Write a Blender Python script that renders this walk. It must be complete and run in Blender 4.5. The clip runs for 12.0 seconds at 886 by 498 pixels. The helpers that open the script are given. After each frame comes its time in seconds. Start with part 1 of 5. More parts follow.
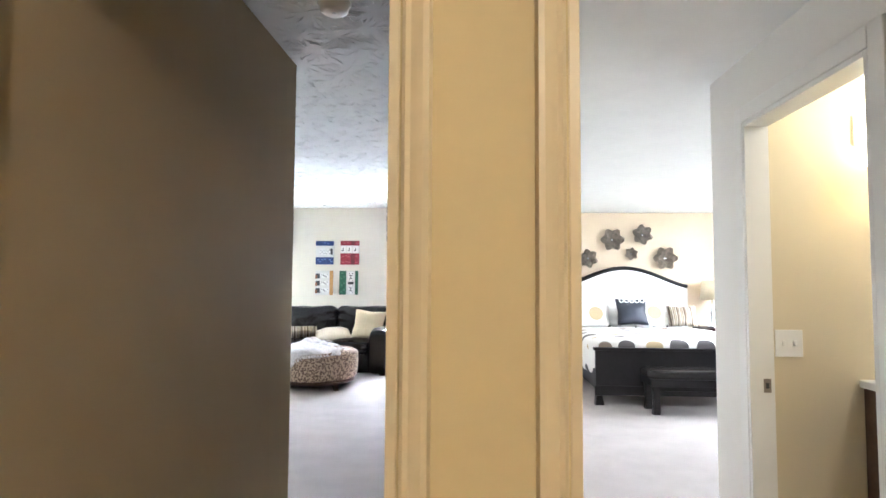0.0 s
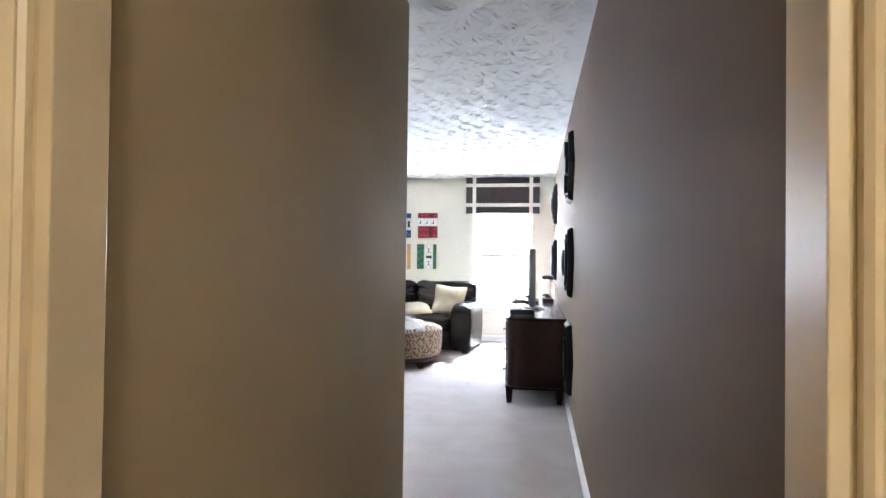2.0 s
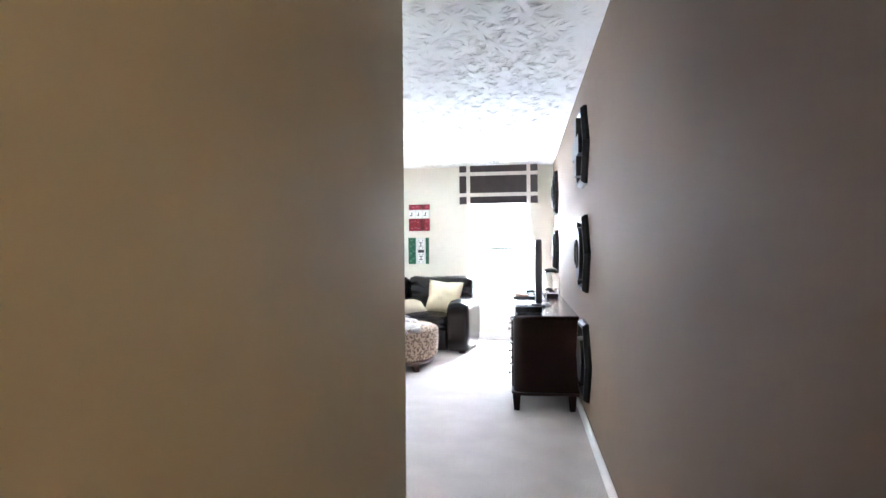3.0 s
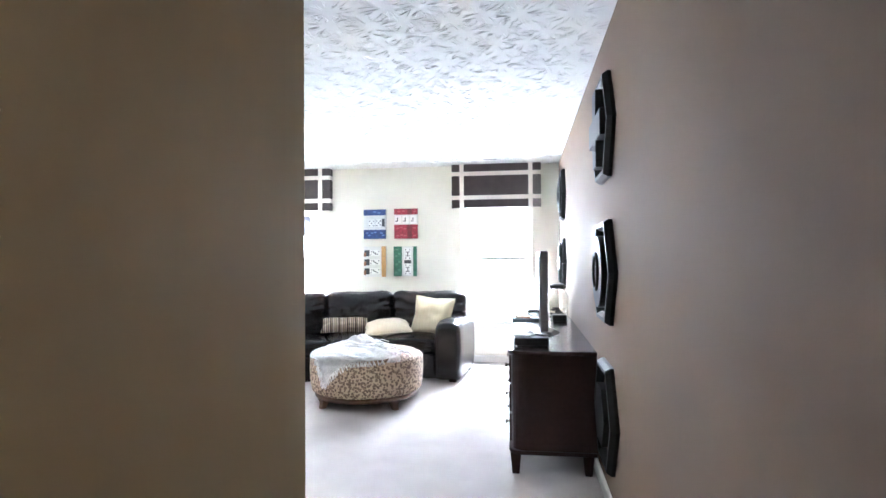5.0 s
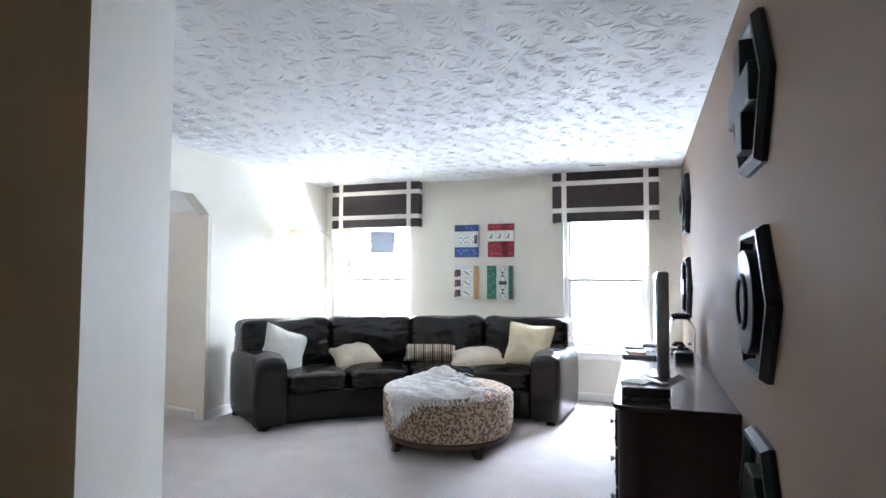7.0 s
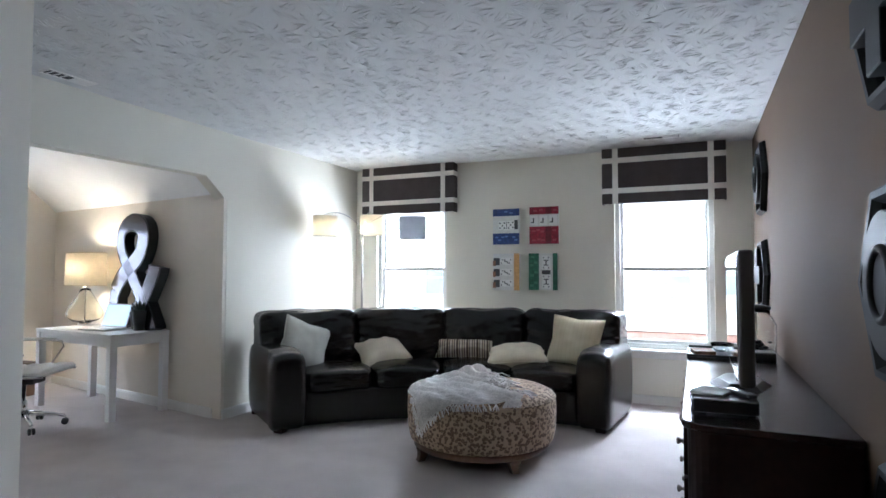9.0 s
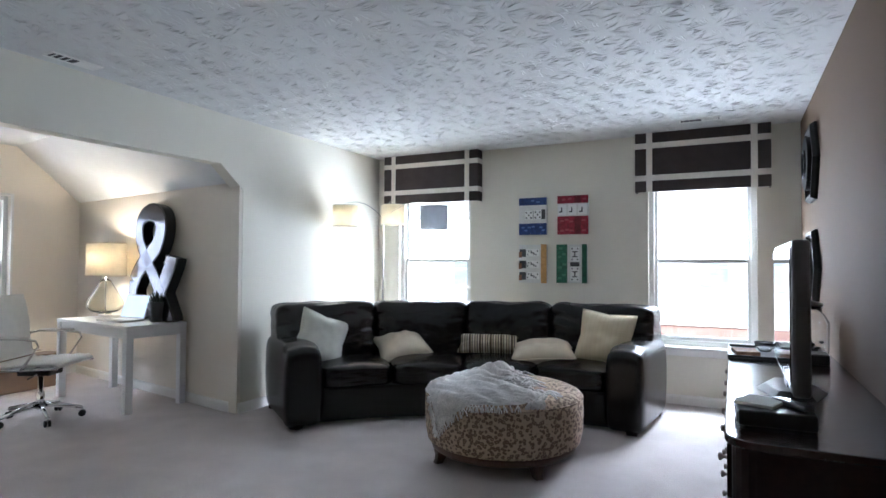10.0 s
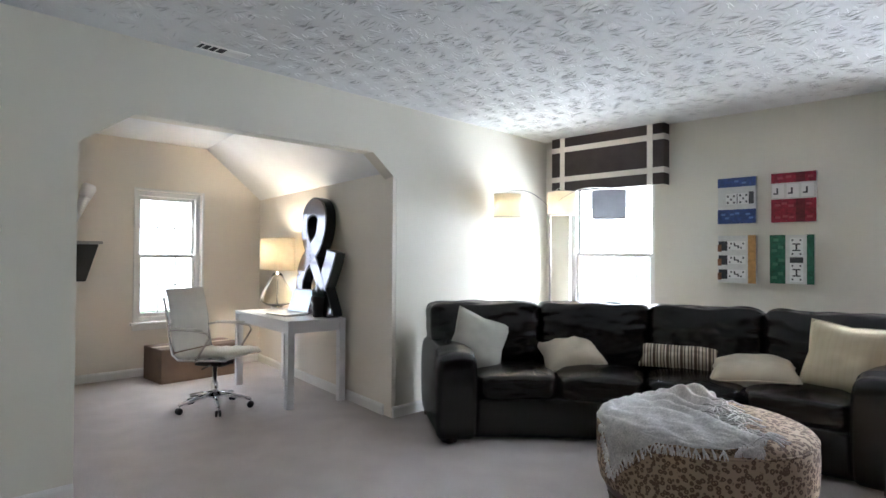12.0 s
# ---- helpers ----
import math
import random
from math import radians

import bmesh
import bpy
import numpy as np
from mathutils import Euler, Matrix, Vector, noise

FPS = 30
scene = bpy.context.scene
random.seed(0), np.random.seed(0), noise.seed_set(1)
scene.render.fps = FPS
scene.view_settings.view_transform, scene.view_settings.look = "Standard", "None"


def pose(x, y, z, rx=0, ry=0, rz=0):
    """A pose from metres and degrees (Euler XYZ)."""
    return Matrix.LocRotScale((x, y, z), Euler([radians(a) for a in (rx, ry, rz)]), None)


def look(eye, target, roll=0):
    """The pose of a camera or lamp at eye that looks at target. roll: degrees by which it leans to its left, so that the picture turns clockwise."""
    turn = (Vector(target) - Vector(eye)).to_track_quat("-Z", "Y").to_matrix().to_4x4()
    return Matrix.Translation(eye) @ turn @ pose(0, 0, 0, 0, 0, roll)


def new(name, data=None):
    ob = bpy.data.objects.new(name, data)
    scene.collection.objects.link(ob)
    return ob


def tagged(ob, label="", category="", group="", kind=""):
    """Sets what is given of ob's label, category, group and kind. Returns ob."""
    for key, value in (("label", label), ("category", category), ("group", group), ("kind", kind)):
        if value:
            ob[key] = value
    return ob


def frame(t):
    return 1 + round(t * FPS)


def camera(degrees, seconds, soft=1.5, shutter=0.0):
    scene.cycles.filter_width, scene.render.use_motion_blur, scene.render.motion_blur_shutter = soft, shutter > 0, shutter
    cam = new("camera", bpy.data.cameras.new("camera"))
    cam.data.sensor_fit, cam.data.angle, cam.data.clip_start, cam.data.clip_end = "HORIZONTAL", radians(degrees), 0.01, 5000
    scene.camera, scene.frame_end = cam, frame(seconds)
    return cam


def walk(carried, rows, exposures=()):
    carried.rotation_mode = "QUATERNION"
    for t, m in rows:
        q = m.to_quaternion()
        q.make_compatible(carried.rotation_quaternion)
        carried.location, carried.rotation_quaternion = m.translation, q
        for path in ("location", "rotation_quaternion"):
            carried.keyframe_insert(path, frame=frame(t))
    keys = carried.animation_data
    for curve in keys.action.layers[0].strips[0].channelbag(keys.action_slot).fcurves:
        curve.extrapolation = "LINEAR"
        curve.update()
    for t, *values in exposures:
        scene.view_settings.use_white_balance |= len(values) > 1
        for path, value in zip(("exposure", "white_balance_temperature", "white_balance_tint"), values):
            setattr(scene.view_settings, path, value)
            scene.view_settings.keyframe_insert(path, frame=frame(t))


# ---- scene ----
cam = camera(75.1, 12.0)
PATH = [
    (0, (0.105, -0.103, 1.273), (-0.012, 1.89, 1.389), 0.3),
    (0.5, (0.035, -0.069, 1.27), (-0.165, 1.919, 1.368), 1.0),
    (1, (-0.073, 0.006, 1.272), (-0.332, 1.988, 1.347), 0.7),
    (1.5, (-0.192, 0.114, 1.265), (-0.495, 2.09, 1.32), 0.8),
    (2, (-0.279, 0.27, 1.248), (-0.595, 2.244, 1.278), 0.7),
    (2.5, (-0.392, 0.498, 1.24), (-0.693, 2.475, 1.252), -0.0),
    (4.5, (-0.459, 1.556, 1.28), (-0.687, 3.543, 1.288), -0.5),
    (5, (-0.429, 1.791, 1.297), (-0.708, 3.771, 1.329), -0.4),
    (5.5, (-0.426, 2.014, 1.3), (-0.762, 3.985, 1.354), -0.1),
    (6, (-0.429, 2.221, 1.309), (-0.836, 4.178, 1.383), 0.0),
    (6.5, (-0.417, 2.393, 1.306), (-0.932, 4.324, 1.398), 0.1),
    (7, (-0.401, 2.558, 1.301), (-1.052, 4.447, 1.404), 0.2),
    (9, (-0.475, 3.125, 1.25), (-1.281, 4.954, 1.332), 0.1),
    (9.5, (-0.486, 3.24, 1.249), (-1.329, 5.052, 1.317), 0.1),
    (10, (-0.504, 3.363, 1.252), (-1.406, 5.148, 1.304), 0.3),
    (10.5, (-0.516, 3.515, 1.239), (-1.474, 5.27, 1.279), 0.2),
    (11, (-0.532, 3.642, 1.251), (-1.626, 5.316, 1.282), 0.2),
    (11.5, (-0.636, 3.767, 1.252), (-1.893, 5.322, 1.281), 0.4),
    (12, (-0.76, 3.919, 1.26), (-2.154, 5.354, 1.288), 0.4),
]
EXPOSURES = [(0.0, 2.65, 5650, 10), (1.0, 2.65, 5650, 10), (2.0, 2.75, 5600, 10), (2.5, 3.0, 5600, 10), (4.5, 2.95, 5550, 10), (5.2, 2.85, 5500, 10), (6.0, 2.5, 5500, 10), (7.0, 1.88, 5500, 10), (9.0, 0.85, 5500, 10), (10.5, 0.85, 5500, 10), (12.0, 0.95, 5850, 10)]
walk(cam, [(t, look(eye, target, roll)) for t, eye, target, roll in PATH], EXPOSURES)

# ---- world, sun, large lights ----
world = bpy.data.worlds.new("world")
scene.world = world
world.use_nodes = True
wn, wl = world.node_tree.nodes, world.node_tree.links
sky = wn.new("ShaderNodeTexSky")
sky.sky_type, sky.sun_disc = "NISHITA", False
sky.sun_elevation, sky.sun_rotation = radians(55), radians(195)
wl.new(sky.outputs["Color"], wn["Background"].inputs["Color"])
wn["Background"].inputs["Strength"].default_value = 0.15

sun = new("sun", bpy.data.lights.new("sun", "SUN"))
sun.data.energy, sun.data.angle, sun.data.color = 5.0, radians(0.5), (1.0, 0.95, 0.88)
sun.matrix_world = look((-6, -20, 30), (0, 9, 0))


def area_lamp(name, eye, target, w, h, power, color):
    lamp = new(name, bpy.data.lights.new(name, "AREA"))
    lamp.data.shape, lamp.data.size, lamp.data.size_y = "RECTANGLE", w, h
    lamp.data.energy, lamp.data.color = power, color
    lamp.matrix_world = look(eye, target)
    return lamp


def bulb(name, place, power, color, radius=0.04):
    lamp = new(name, bpy.data.lights.new(name, "POINT"))
    lamp.data.energy, lamp.data.color, lamp.data.shadow_soft_size = power, color, radius
    lamp.location = place
    return lamp


DAY = (0.91, 0.95, 1.0)
WARM = (1.0, 0.80, 0.56)
# sky light that falls in through each window from above it, outside
area_lamp("sky_light_right", (-0.9, 10.4, 3.5), (-0.95, 7.2, 0.5), 3.0, 1.6, 800, DAY)
area_lamp("sky_light_left", (-3.7, 10.4, 3.5), (-3.3, 7.2, 0.5), 3.0, 1.6, 850, DAY)
# the open sky beyond the upper sashes
area_lamp("window_light_right", (-0.77, 9.2, 1.52), (-0.77, 6.0, 1.2), 0.78, 0.46, 23, DAY)
area_lamp("window_light_left", (-3.465, 9.2, 1.52), (-3.3, 6.0, 1.2), 0.78, 0.46, 19, DAY)
# light thrown back from the sunlit ground, through the same windows
area_lamp("ground_light_right", (-0.9, 12.8, -0.95), (-0.95, 9.0, 1.3), 3.6, 1.6, 110, DAY)
area_lamp("ground_light_left", (-3.3, 12.8, -0.95), (-3.3, 9.0, 1.3), 3.6, 1.6, 90, DAY)
area_lamp("sky_light_alcove", (-7.95, 6.3, 2.6), (-5.5, 6.0, 0.3), 1.2, 0.9, 150, DAY)
area_lamp("ground_light_alcove", (-8.6, 6.3, 0.0), (-5.5, 6.0, 1.9), 1.4, 0.9, 45, DAY)
area_lamp("sky_light_bedroom", (5.3, 6.3, 2.3), (2.5, 6.5, 0.6), 2.6, 1.4, 100, (1.0, 0.97, 0.93))
bulb("table_lamp_bulb", (-6.05, 6.953, 1.29), 19, WARM, 0.05)
bulb("floor_lamp_bulb", (-3.99, 8.08, 1.71), 2.0, (1.0, 0.86, 0.64), 0.03)
bulb("floor_lamp_bulb_two", (-3.64, 8.43, 1.73), 2.0, (1.0, 0.86, 0.64), 0.03)
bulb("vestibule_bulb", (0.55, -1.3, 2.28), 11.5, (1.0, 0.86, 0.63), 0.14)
# added lamp in mid-bathroom without a fixture, in place of the sconce's light
bulb("bath_fill", (2.2, 1.75, 2.2), 3.8, (1.0, 0.95, 0.86), 0.15)

# ---- materials ----


def mat(name, color, rough=0.6, metal=0.0, var=0.08, scale=6.0, fine=0.0, fine_scale=300.0, bump=0.0, bump_scale=60.0, spec=0.5, coat=0.0, emit=0.0, dist=0.002):
    """A surface with broad and fine variation of its colour, and fine relief."""
    m = bpy.data.materials.new(name)
    m.use_nodes = True
    n, l = m.node_tree.nodes, m.node_tree.links
    b = n["Principled BSDF"]
    b.inputs["Roughness"].default_value, b.inputs["Metallic"].default_value = rough, metal
    b.inputs["Specular IOR Level"].default_value, b.inputs["Coat Weight"].default_value = spec, coat
    co = n.new("ShaderNodeTexCoord")
    noise1 = n.new("ShaderNodeTexNoise")
    noise1.inputs["Scale"].default_value, noise1.inputs["Detail"].default_value = scale, 4
    l.new(co.outputs["Object"], noise1.inputs["Vector"])
    ramp = n.new("ShaderNodeMapRange")
    ramp.inputs["From Min"].default_value, ramp.inputs["From Max"].default_value = 0.3, 0.7
    ramp.inputs["To Min"].default_value, ramp.inputs["To Max"].default_value = 1 - var, 1 + var
    l.new(noise1.outputs["Fac"], ramp.inputs["Value"])
    last = ramp.outputs["Result"]
    if fine:
        noise2 = n.new("ShaderNodeTexNoise")
        noise2.inputs["Scale"].default_value, noise2.inputs["Detail"].default_value = fine_scale, 2
        l.new(co.outputs["Object"], noise2.inputs["Vector"])
        r2 = n.new("ShaderNodeMapRange")
        r2.inputs["From Min"].default_value, r2.inputs["From Max"].default_value = 0.3, 0.7
        r2.inputs["To Min"].default_value, r2.inputs["To Max"].default_value = 1 - fine, 1 + fine
        l.new(noise2.outputs["Fac"], r2.inputs["Value"])
        mul = n.new("ShaderNodeMath")
        mul.operation = "MULTIPLY"
        l.new(last, mul.inputs[0]), l.new(r2.outputs["Result"], mul.inputs[1])
        last = mul.outputs[0]
    tint = n.new("ShaderNodeVectorMath")
    tint.operation = "SCALE"
    tint.inputs[0].default_value = color[:3]
    l.new(last, tint.inputs["Scale"])
    l.new(tint.outputs[0], b.inputs["Base Color"])
    if bump:
        noise3 = n.new("ShaderNodeTexNoise")
        noise3.inputs["Scale"].default_value, noise3.inputs["Detail"].default_value = bump_scale, 5
        l.new(co.outputs["Object"], noise3.inputs["Vector"])
        bp = n.new("ShaderNodeBump")
        bp.inputs["Strength"].default_value, bp.inputs["Distance"].default_value = bump, dist
        l.new(noise3.outputs["Fac"], bp.inputs["Height"])
        l.new(bp.outputs["Normal"], b.inputs["Normal"])
    if emit:
        l.new(tint.outputs[0], b.inputs["Emission Color"])
        b.inputs["Emission Strength"].default_value = emit
    return m


def node_math(nt, op, a, b=None):
    k = nt.nodes.new("ShaderNodeMath")
    k.operation = op
    for i, v in enumerate((a, b)):
        if v is None:
            continue
        if isinstance(v, (int, float)):
            k.inputs[i].default_value = v
        else:
            nt.links.new(v, k.inputs[i])
    return k.outputs[0]


def spots_material(name, base, ring, core, scale):
    """Woven cloth printed with leopard rosettes."""
    m = mat(name, base, 0.9, var=0.08, scale=3)
    nt = m.node_tree
    n, l = nt.nodes, nt.links
    b = n["Principled BSDF"]
    co = n.new("ShaderNodeTexCoord")
    warp = n.new("ShaderNodeTexNoise")
    warp.inputs["Scale"].default_value = scale * 0.9
    l.new(co.outputs["Object"], warp.inputs["Vector"])
    ad = n.new("ShaderNodeVectorMath")
    ad.operation = "MULTIPLY_ADD"
    ad.inputs[1].default_value = (0.014, 0.014, 0.014)
    l.new(warp.outputs["Color"], ad.inputs[0]), l.new(co.outputs["Object"], ad.inputs[2])
    vo = n.new("ShaderNodeTexVoronoi")
    vo.inputs["Scale"].default_value = scale
    l.new(ad.outputs[0], vo.inputs["Vector"])
    cr = n.new("ShaderNodeValToRGB")
    e = cr.color_ramp.elements
    e[0].position, e[0].color = 0.0, (*core, 1)
    e[1].position, e[1].color = 0.14, (*core, 1)
    for p, c in ((0.2, ring), (0.45, ring), (0.55, base)):
        k = e.new(p)
        k.color = (*c, 1)
    l.new(vo.outputs["Distance"], cr.inputs["Fac"])
    l.new(cr.outputs["Color"], b.inputs["Base Color"])
    w = n.new("ShaderNodeTexNoise")
    w.inputs["Scale"].default_value = 500
    l.new(co.outputs["Object"], w.inputs["Vector"])
    bp = n.new("ShaderNodeBump")
    bp.inputs["Strength"].default_value, bp.inputs["Distance"].default_value = 0.4, 0.002
    l.new(w.outputs["Fac"], bp.inputs["Height"]), l.new(bp.outputs["Normal"], b.inputs["Normal"])
    return m


def stripes_material(name, colors, axis, scale):
    """Woven cloth with stripes of several widths along one axis."""
    m = mat(name, colors[0], 0.9)
    nt = m.node_tree
    n, l = nt.nodes, nt.links
    b = n["Principled BSDF"]
    co = n.new("ShaderNodeTexCoord")
    sep = n.new("ShaderNodeSeparateXYZ")
    l.new(co.outputs["Object"], sep.inputs[0])
    f = node_math(nt, "FRACT", node_math(nt, "MULTIPLY", sep.outputs[axis], scale))
    cr = n.new("ShaderNodeValToRGB")
    cr.color_ramp.interpolation = "CONSTANT"
    e = cr.color_ramp.elements
    e[0].position, e[0].color = 0.0, (*colors[0], 1)
    e[1].position, e[1].color = 0.2, (*colors[1], 1)
    for i, p in enumerate((0.3, 0.38, 0.55, 0.63, 0.8, 0.88)):
        k = e.new(p)
        k.color = (*colors[(i + 2) % len(colors)], 1)
    l.new(f, cr.inputs["Fac"])
    l.new(cr.outputs["Color"], b.inputs["Base Color"])
    return m


def glass_material(name, rough=0.0, color=(1, 1, 1), ior=1.45):
    m = bpy.data.materials.new(name)
    m.use_nodes = True
    b = m.node_tree.nodes["Principled BSDF"]
    b.inputs["Base Color"].default_value = (*color, 1)
    b.inputs["Roughness"].default_value, b.inputs["IOR"].default_value = rough, ior
    b.inputs["Transmission Weight"].default_value = 1.0
    return m


WALL = mat("cream_wall_paint", (0.72, 0.69, 0.60), 0.75, var=0.03, scale=1.2, bump=0.15, bump_scale=180, spec=0.3)
TAUPE = mat("taupe_wall_paint", (0.142, 0.098, 0.065), 0.85, var=0.03, scale=1.2, bump=0.15, bump_scale=180, spec=0.12)
TAN = mat("tan_wall_paint", (0.62, 0.5, 0.3), 0.7, var=0.04, scale=1.5, bump=0.15, bump_scale=180, spec=0.3)
# the tan paint about a third darker, dimming the hall wall by colour
TAN_DIM = mat("dimmed_tan_wall_paint", (0.43, 0.335, 0.205), 0.7, var=0.04, scale=1.5, bump=0.15, bump_scale=180, spec=0.3)
BEIGE = mat("beige_wall_paint", (0.68, 0.56, 0.42), 0.75, var=0.03, scale=1.2, bump=0.15, bump_scale=180, spec=0.3)
KHAKI = mat("khaki_wall_paint", (0.64, 0.56, 0.40), 0.7, var=0.03, scale=1.2, bump=0.15, bump_scale=180, spec=0.3)
# the cream wall paint a little lighter, brightening the dim alcove by colour
WALL_LIT = mat("brightened_cream_wall_paint", (0.79, 0.735, 0.65), 0.75, var=0.03, scale=1.2, bump=0.15, bump_scale=180, spec=0.3)
WHITE_WALL = mat("pale_wall_paint", (0.78, 0.76, 0.72), 0.7, var=0.02, scale=1.2, bump=0.12, bump_scale=180)
TRIM = mat("white_trim_paint", (0.78, 0.77, 0.74), 0.35, var=0.03, scale=4, spec=0.5)
CEIL = mat("stomped_ceiling", (0.66, 0.66, 0.65), 0.85, var=0.03, scale=1.5)
CEIL_PLAIN = mat("plain_ceiling_paint", (0.8, 0.8, 0.79), 0.85, var=0.02)
CARPET = mat("beige_carpet", (0.52, 0.475, 0.455), 0.95, var=0.07, scale=4, fine=0.22, fine_scale=160, bump=0.8, bump_scale=220, spec=0.1, dist=0.006)
GLASS = glass_material("window_glass")
LEATHER = mat("dark_brown_leather", (0.011, 0.0085, 0.008), 0.27, var=0.0, scale=9, spec=0.4)
POLISHED = mat("polished_espresso_wood", (0.027, 0.012, 0.010), 0.2, var=0.12, scale=5, fine=0.1, fine_scale=40, spec=0.5)
DARKWOOD = mat("espresso_wood", (0.027, 0.012, 0.010), 0.42, var=0.12, scale=5, fine=0.1, fine_scale=40, spec=0.14)
BLACK = mat("black_plastic", (0.012, 0.012, 0.013), 0.35, var=0.1)
FRAMEBLACK = mat("black_stained_frame", (0.008, 0.007, 0.0065), 0.5, var=0.2, scale=12, spec=0.14)
WHITE_LAC = mat("white_lacquer", (0.8, 0.8, 0.8), 0.3, var=0.02)
CHROME = mat("chrome", (0.75, 0.76, 0.78), 0.12, 1.0, var=0.03)
BRONZE = mat("dark_bronze_metal", (0.27, 0.235, 0.21), 0.5, 0.5, var=0.2)
VALANCE = mat("charcoal_brown_fabric", (0.055, 0.042, 0.042), 0.9, var=0.1, scale=10, fine=0.15, fine_scale=500)
RIBBON = mat("ivory_ribbon", (0.72, 0.68, 0.62), 0.8, var=0.04, scale=30)
LEOPARD = spots_material("leopard_print_cloth", (0.45, 0.335, 0.235), (0.13, 0.085, 0.058), (0.36, 0.25, 0.165), 45.0)

# ---- mesh helpers ----


def part(name, bm, material, parent=None, label="", smooth=False):
    me = bpy.data.meshes.new(name)
    bmesh.ops.recalc_face_normals(bm, faces=bm.faces)
    if smooth:
        for f in bm.faces:
            f.smooth = True
    bm.to_mesh(me)
    bm.free()
    me.materials.append(material)
    ob = new(name, me)
    if parent:
        ob.parent = parent
    if label:
        ob["label"] = label
    return ob


def thing(name, label, category, at=None, group="", kind=""):
    ob = new(name)
    ob.empty_display_size = 0.1
    ob.matrix_basis = at if at is not None else Matrix()
    return tagged(ob, label, category, group, kind)


def structure(name, bm, material, label="", category="", smooth=False):
    return tagged(part(name, bm, material, None, "", smooth), label, category, kind="structure")


def add_box(bm, x0, y0, z0, x1, y1, z1, bevel=0.0, seg=2):
    vs = bmesh.ops.create_cube(bm, size=1.0)["verts"]
    for v in vs:
        v.co = Vector(((x0 + x1) / 2 + v.co.x * (x1 - x0), (y0 + y1) / 2 + v.co.y * (y1 - y0), (z0 + z1) / 2 + v.co.z * (z1 - z0)))
    if bevel:
        es = {e for v in vs for e in v.link_edges}
        bmesh.ops.bevel(bm, geom=list(es), offset=bevel, segments=seg, affect="EDGES", profile=0.5)
    return bm


def box(x0, y0, z0, x1, y1, z1, bevel=0.0, seg=2):
    return add_box(bmesh.new(), x0, y0, z0, x1, y1, z1, bevel, seg)


def prism(outline, to3d, depth, bevel=0.0, seg=2):
    """Extrudes a flat outline: to3d maps (u, v, w) to a place, w runs from 0 to depth."""
    bm = bmesh.new()
    a = [bm.verts.new(to3d(u, v, 0.0)) for u, v in outline]
    b = [bm.verts.new(to3d(u, v, depth)) for u, v in outline]
    n = len(outline)
    bm.faces.new(a)
    bm.faces.new(b[::-1])
    for i in range(n):
        bm.faces.new((a[i], a[(i + 1) % n], b[(i + 1) % n], b[i]))
    bmesh.ops.recalc_face_normals(bm, faces=bm.faces)
    if bevel:
        bmesh.ops.bevel(bm, geom=bm.edges[:], offset=bevel, segments=seg, affect="EDGES", profile=0.5)
    return bm


def lathe(profile, n=32, arc=2 * math.pi):
    """Turns a profile of (radius, height) round the z axis."""
    bm = bmesh.new()
    rings = []
    for r, z in profile:
        rings.append([bm.verts.new((r * math.cos(arc * i / n), r * math.sin(arc * i / n), z)) for i in range(n)] if r > 1e-5 else [bm.verts.new((0, 0, z))])
    for a, b in zip(rings, rings[1:]):
        for i in range(n):
            j = (i + 1) % n
            if len(a) == 1 and len(b) == 1:
                continue
            if len(a) == 1:
                bm.faces.new((a[0], b[i], b[j]))
            elif len(b) == 1:
                bm.faces.new((a[i], a[j], b[0]))
            else:
                bm.faces.new((a[i], a[j], b[j], b[i]))
    return bm


def add_tube(bm, points, radius, n=10, closed=False):
    """A round bar along points; radius is a number or one for each point."""
    pts = [Vector(p) for p in points]
    rad = radius if isinstance(radius, (list, tuple)) else [radius] * len(pts)
    rings, up = [], None
    for i, p in enumerate(pts):
        if closed:
            d = pts[(i + 1) % len(pts)] - pts[i - 1]
        else:
            d = pts[min(i + 1, len(pts) - 1)] - pts[max(i - 1, 0)]
        d.normalize()
        if up is None:
            up = d.orthogonal().normalized()
        up = (up - d * up.dot(d)).normalized()
        side = d.cross(up)
        rings.append([bm.verts.new(p + rad[i] * (up * math.cos(2 * math.pi * k / n) + side * math.sin(2 * math.pi * k / n))) for k in range(n)])
    pairs = list(zip(rings, rings[1:])) + ([(rings[-1], rings[0])] if closed else [])
    for a, b in pairs:
        for k in range(n):
            bm.faces.new((a[k], a[(k + 1) % n], b[(k + 1) % n], b[k]))
    if not closed:
        bm.faces.new(rings[0][::-1])
        bm.faces.new(rings[-1])
    return bm


def tube(points, radius, n=10, closed=False):
    return add_tube(bmesh.new(), points, radius, n, closed)


def soft_block(fn, power=6.0, cuts=10):
    """A rounded, puffed block: fn maps (u, v, w), each from -1 to 1, to a place."""
    bm = bmesh.new()
    bmesh.ops.create_cube(bm, size=2.0)
    bmesh.ops.subdivide_edges(bm, edges=bm.edges[:], cuts=cuts, use_grid_fill=True)
    for v in bm.verts:
        p = v.co
        s = (abs(p.x) ** power + abs(p.y) ** power + abs(p.z) ** power) ** (1 / power)
        v.co = Vector(fn(*(p / s)))
    return bm


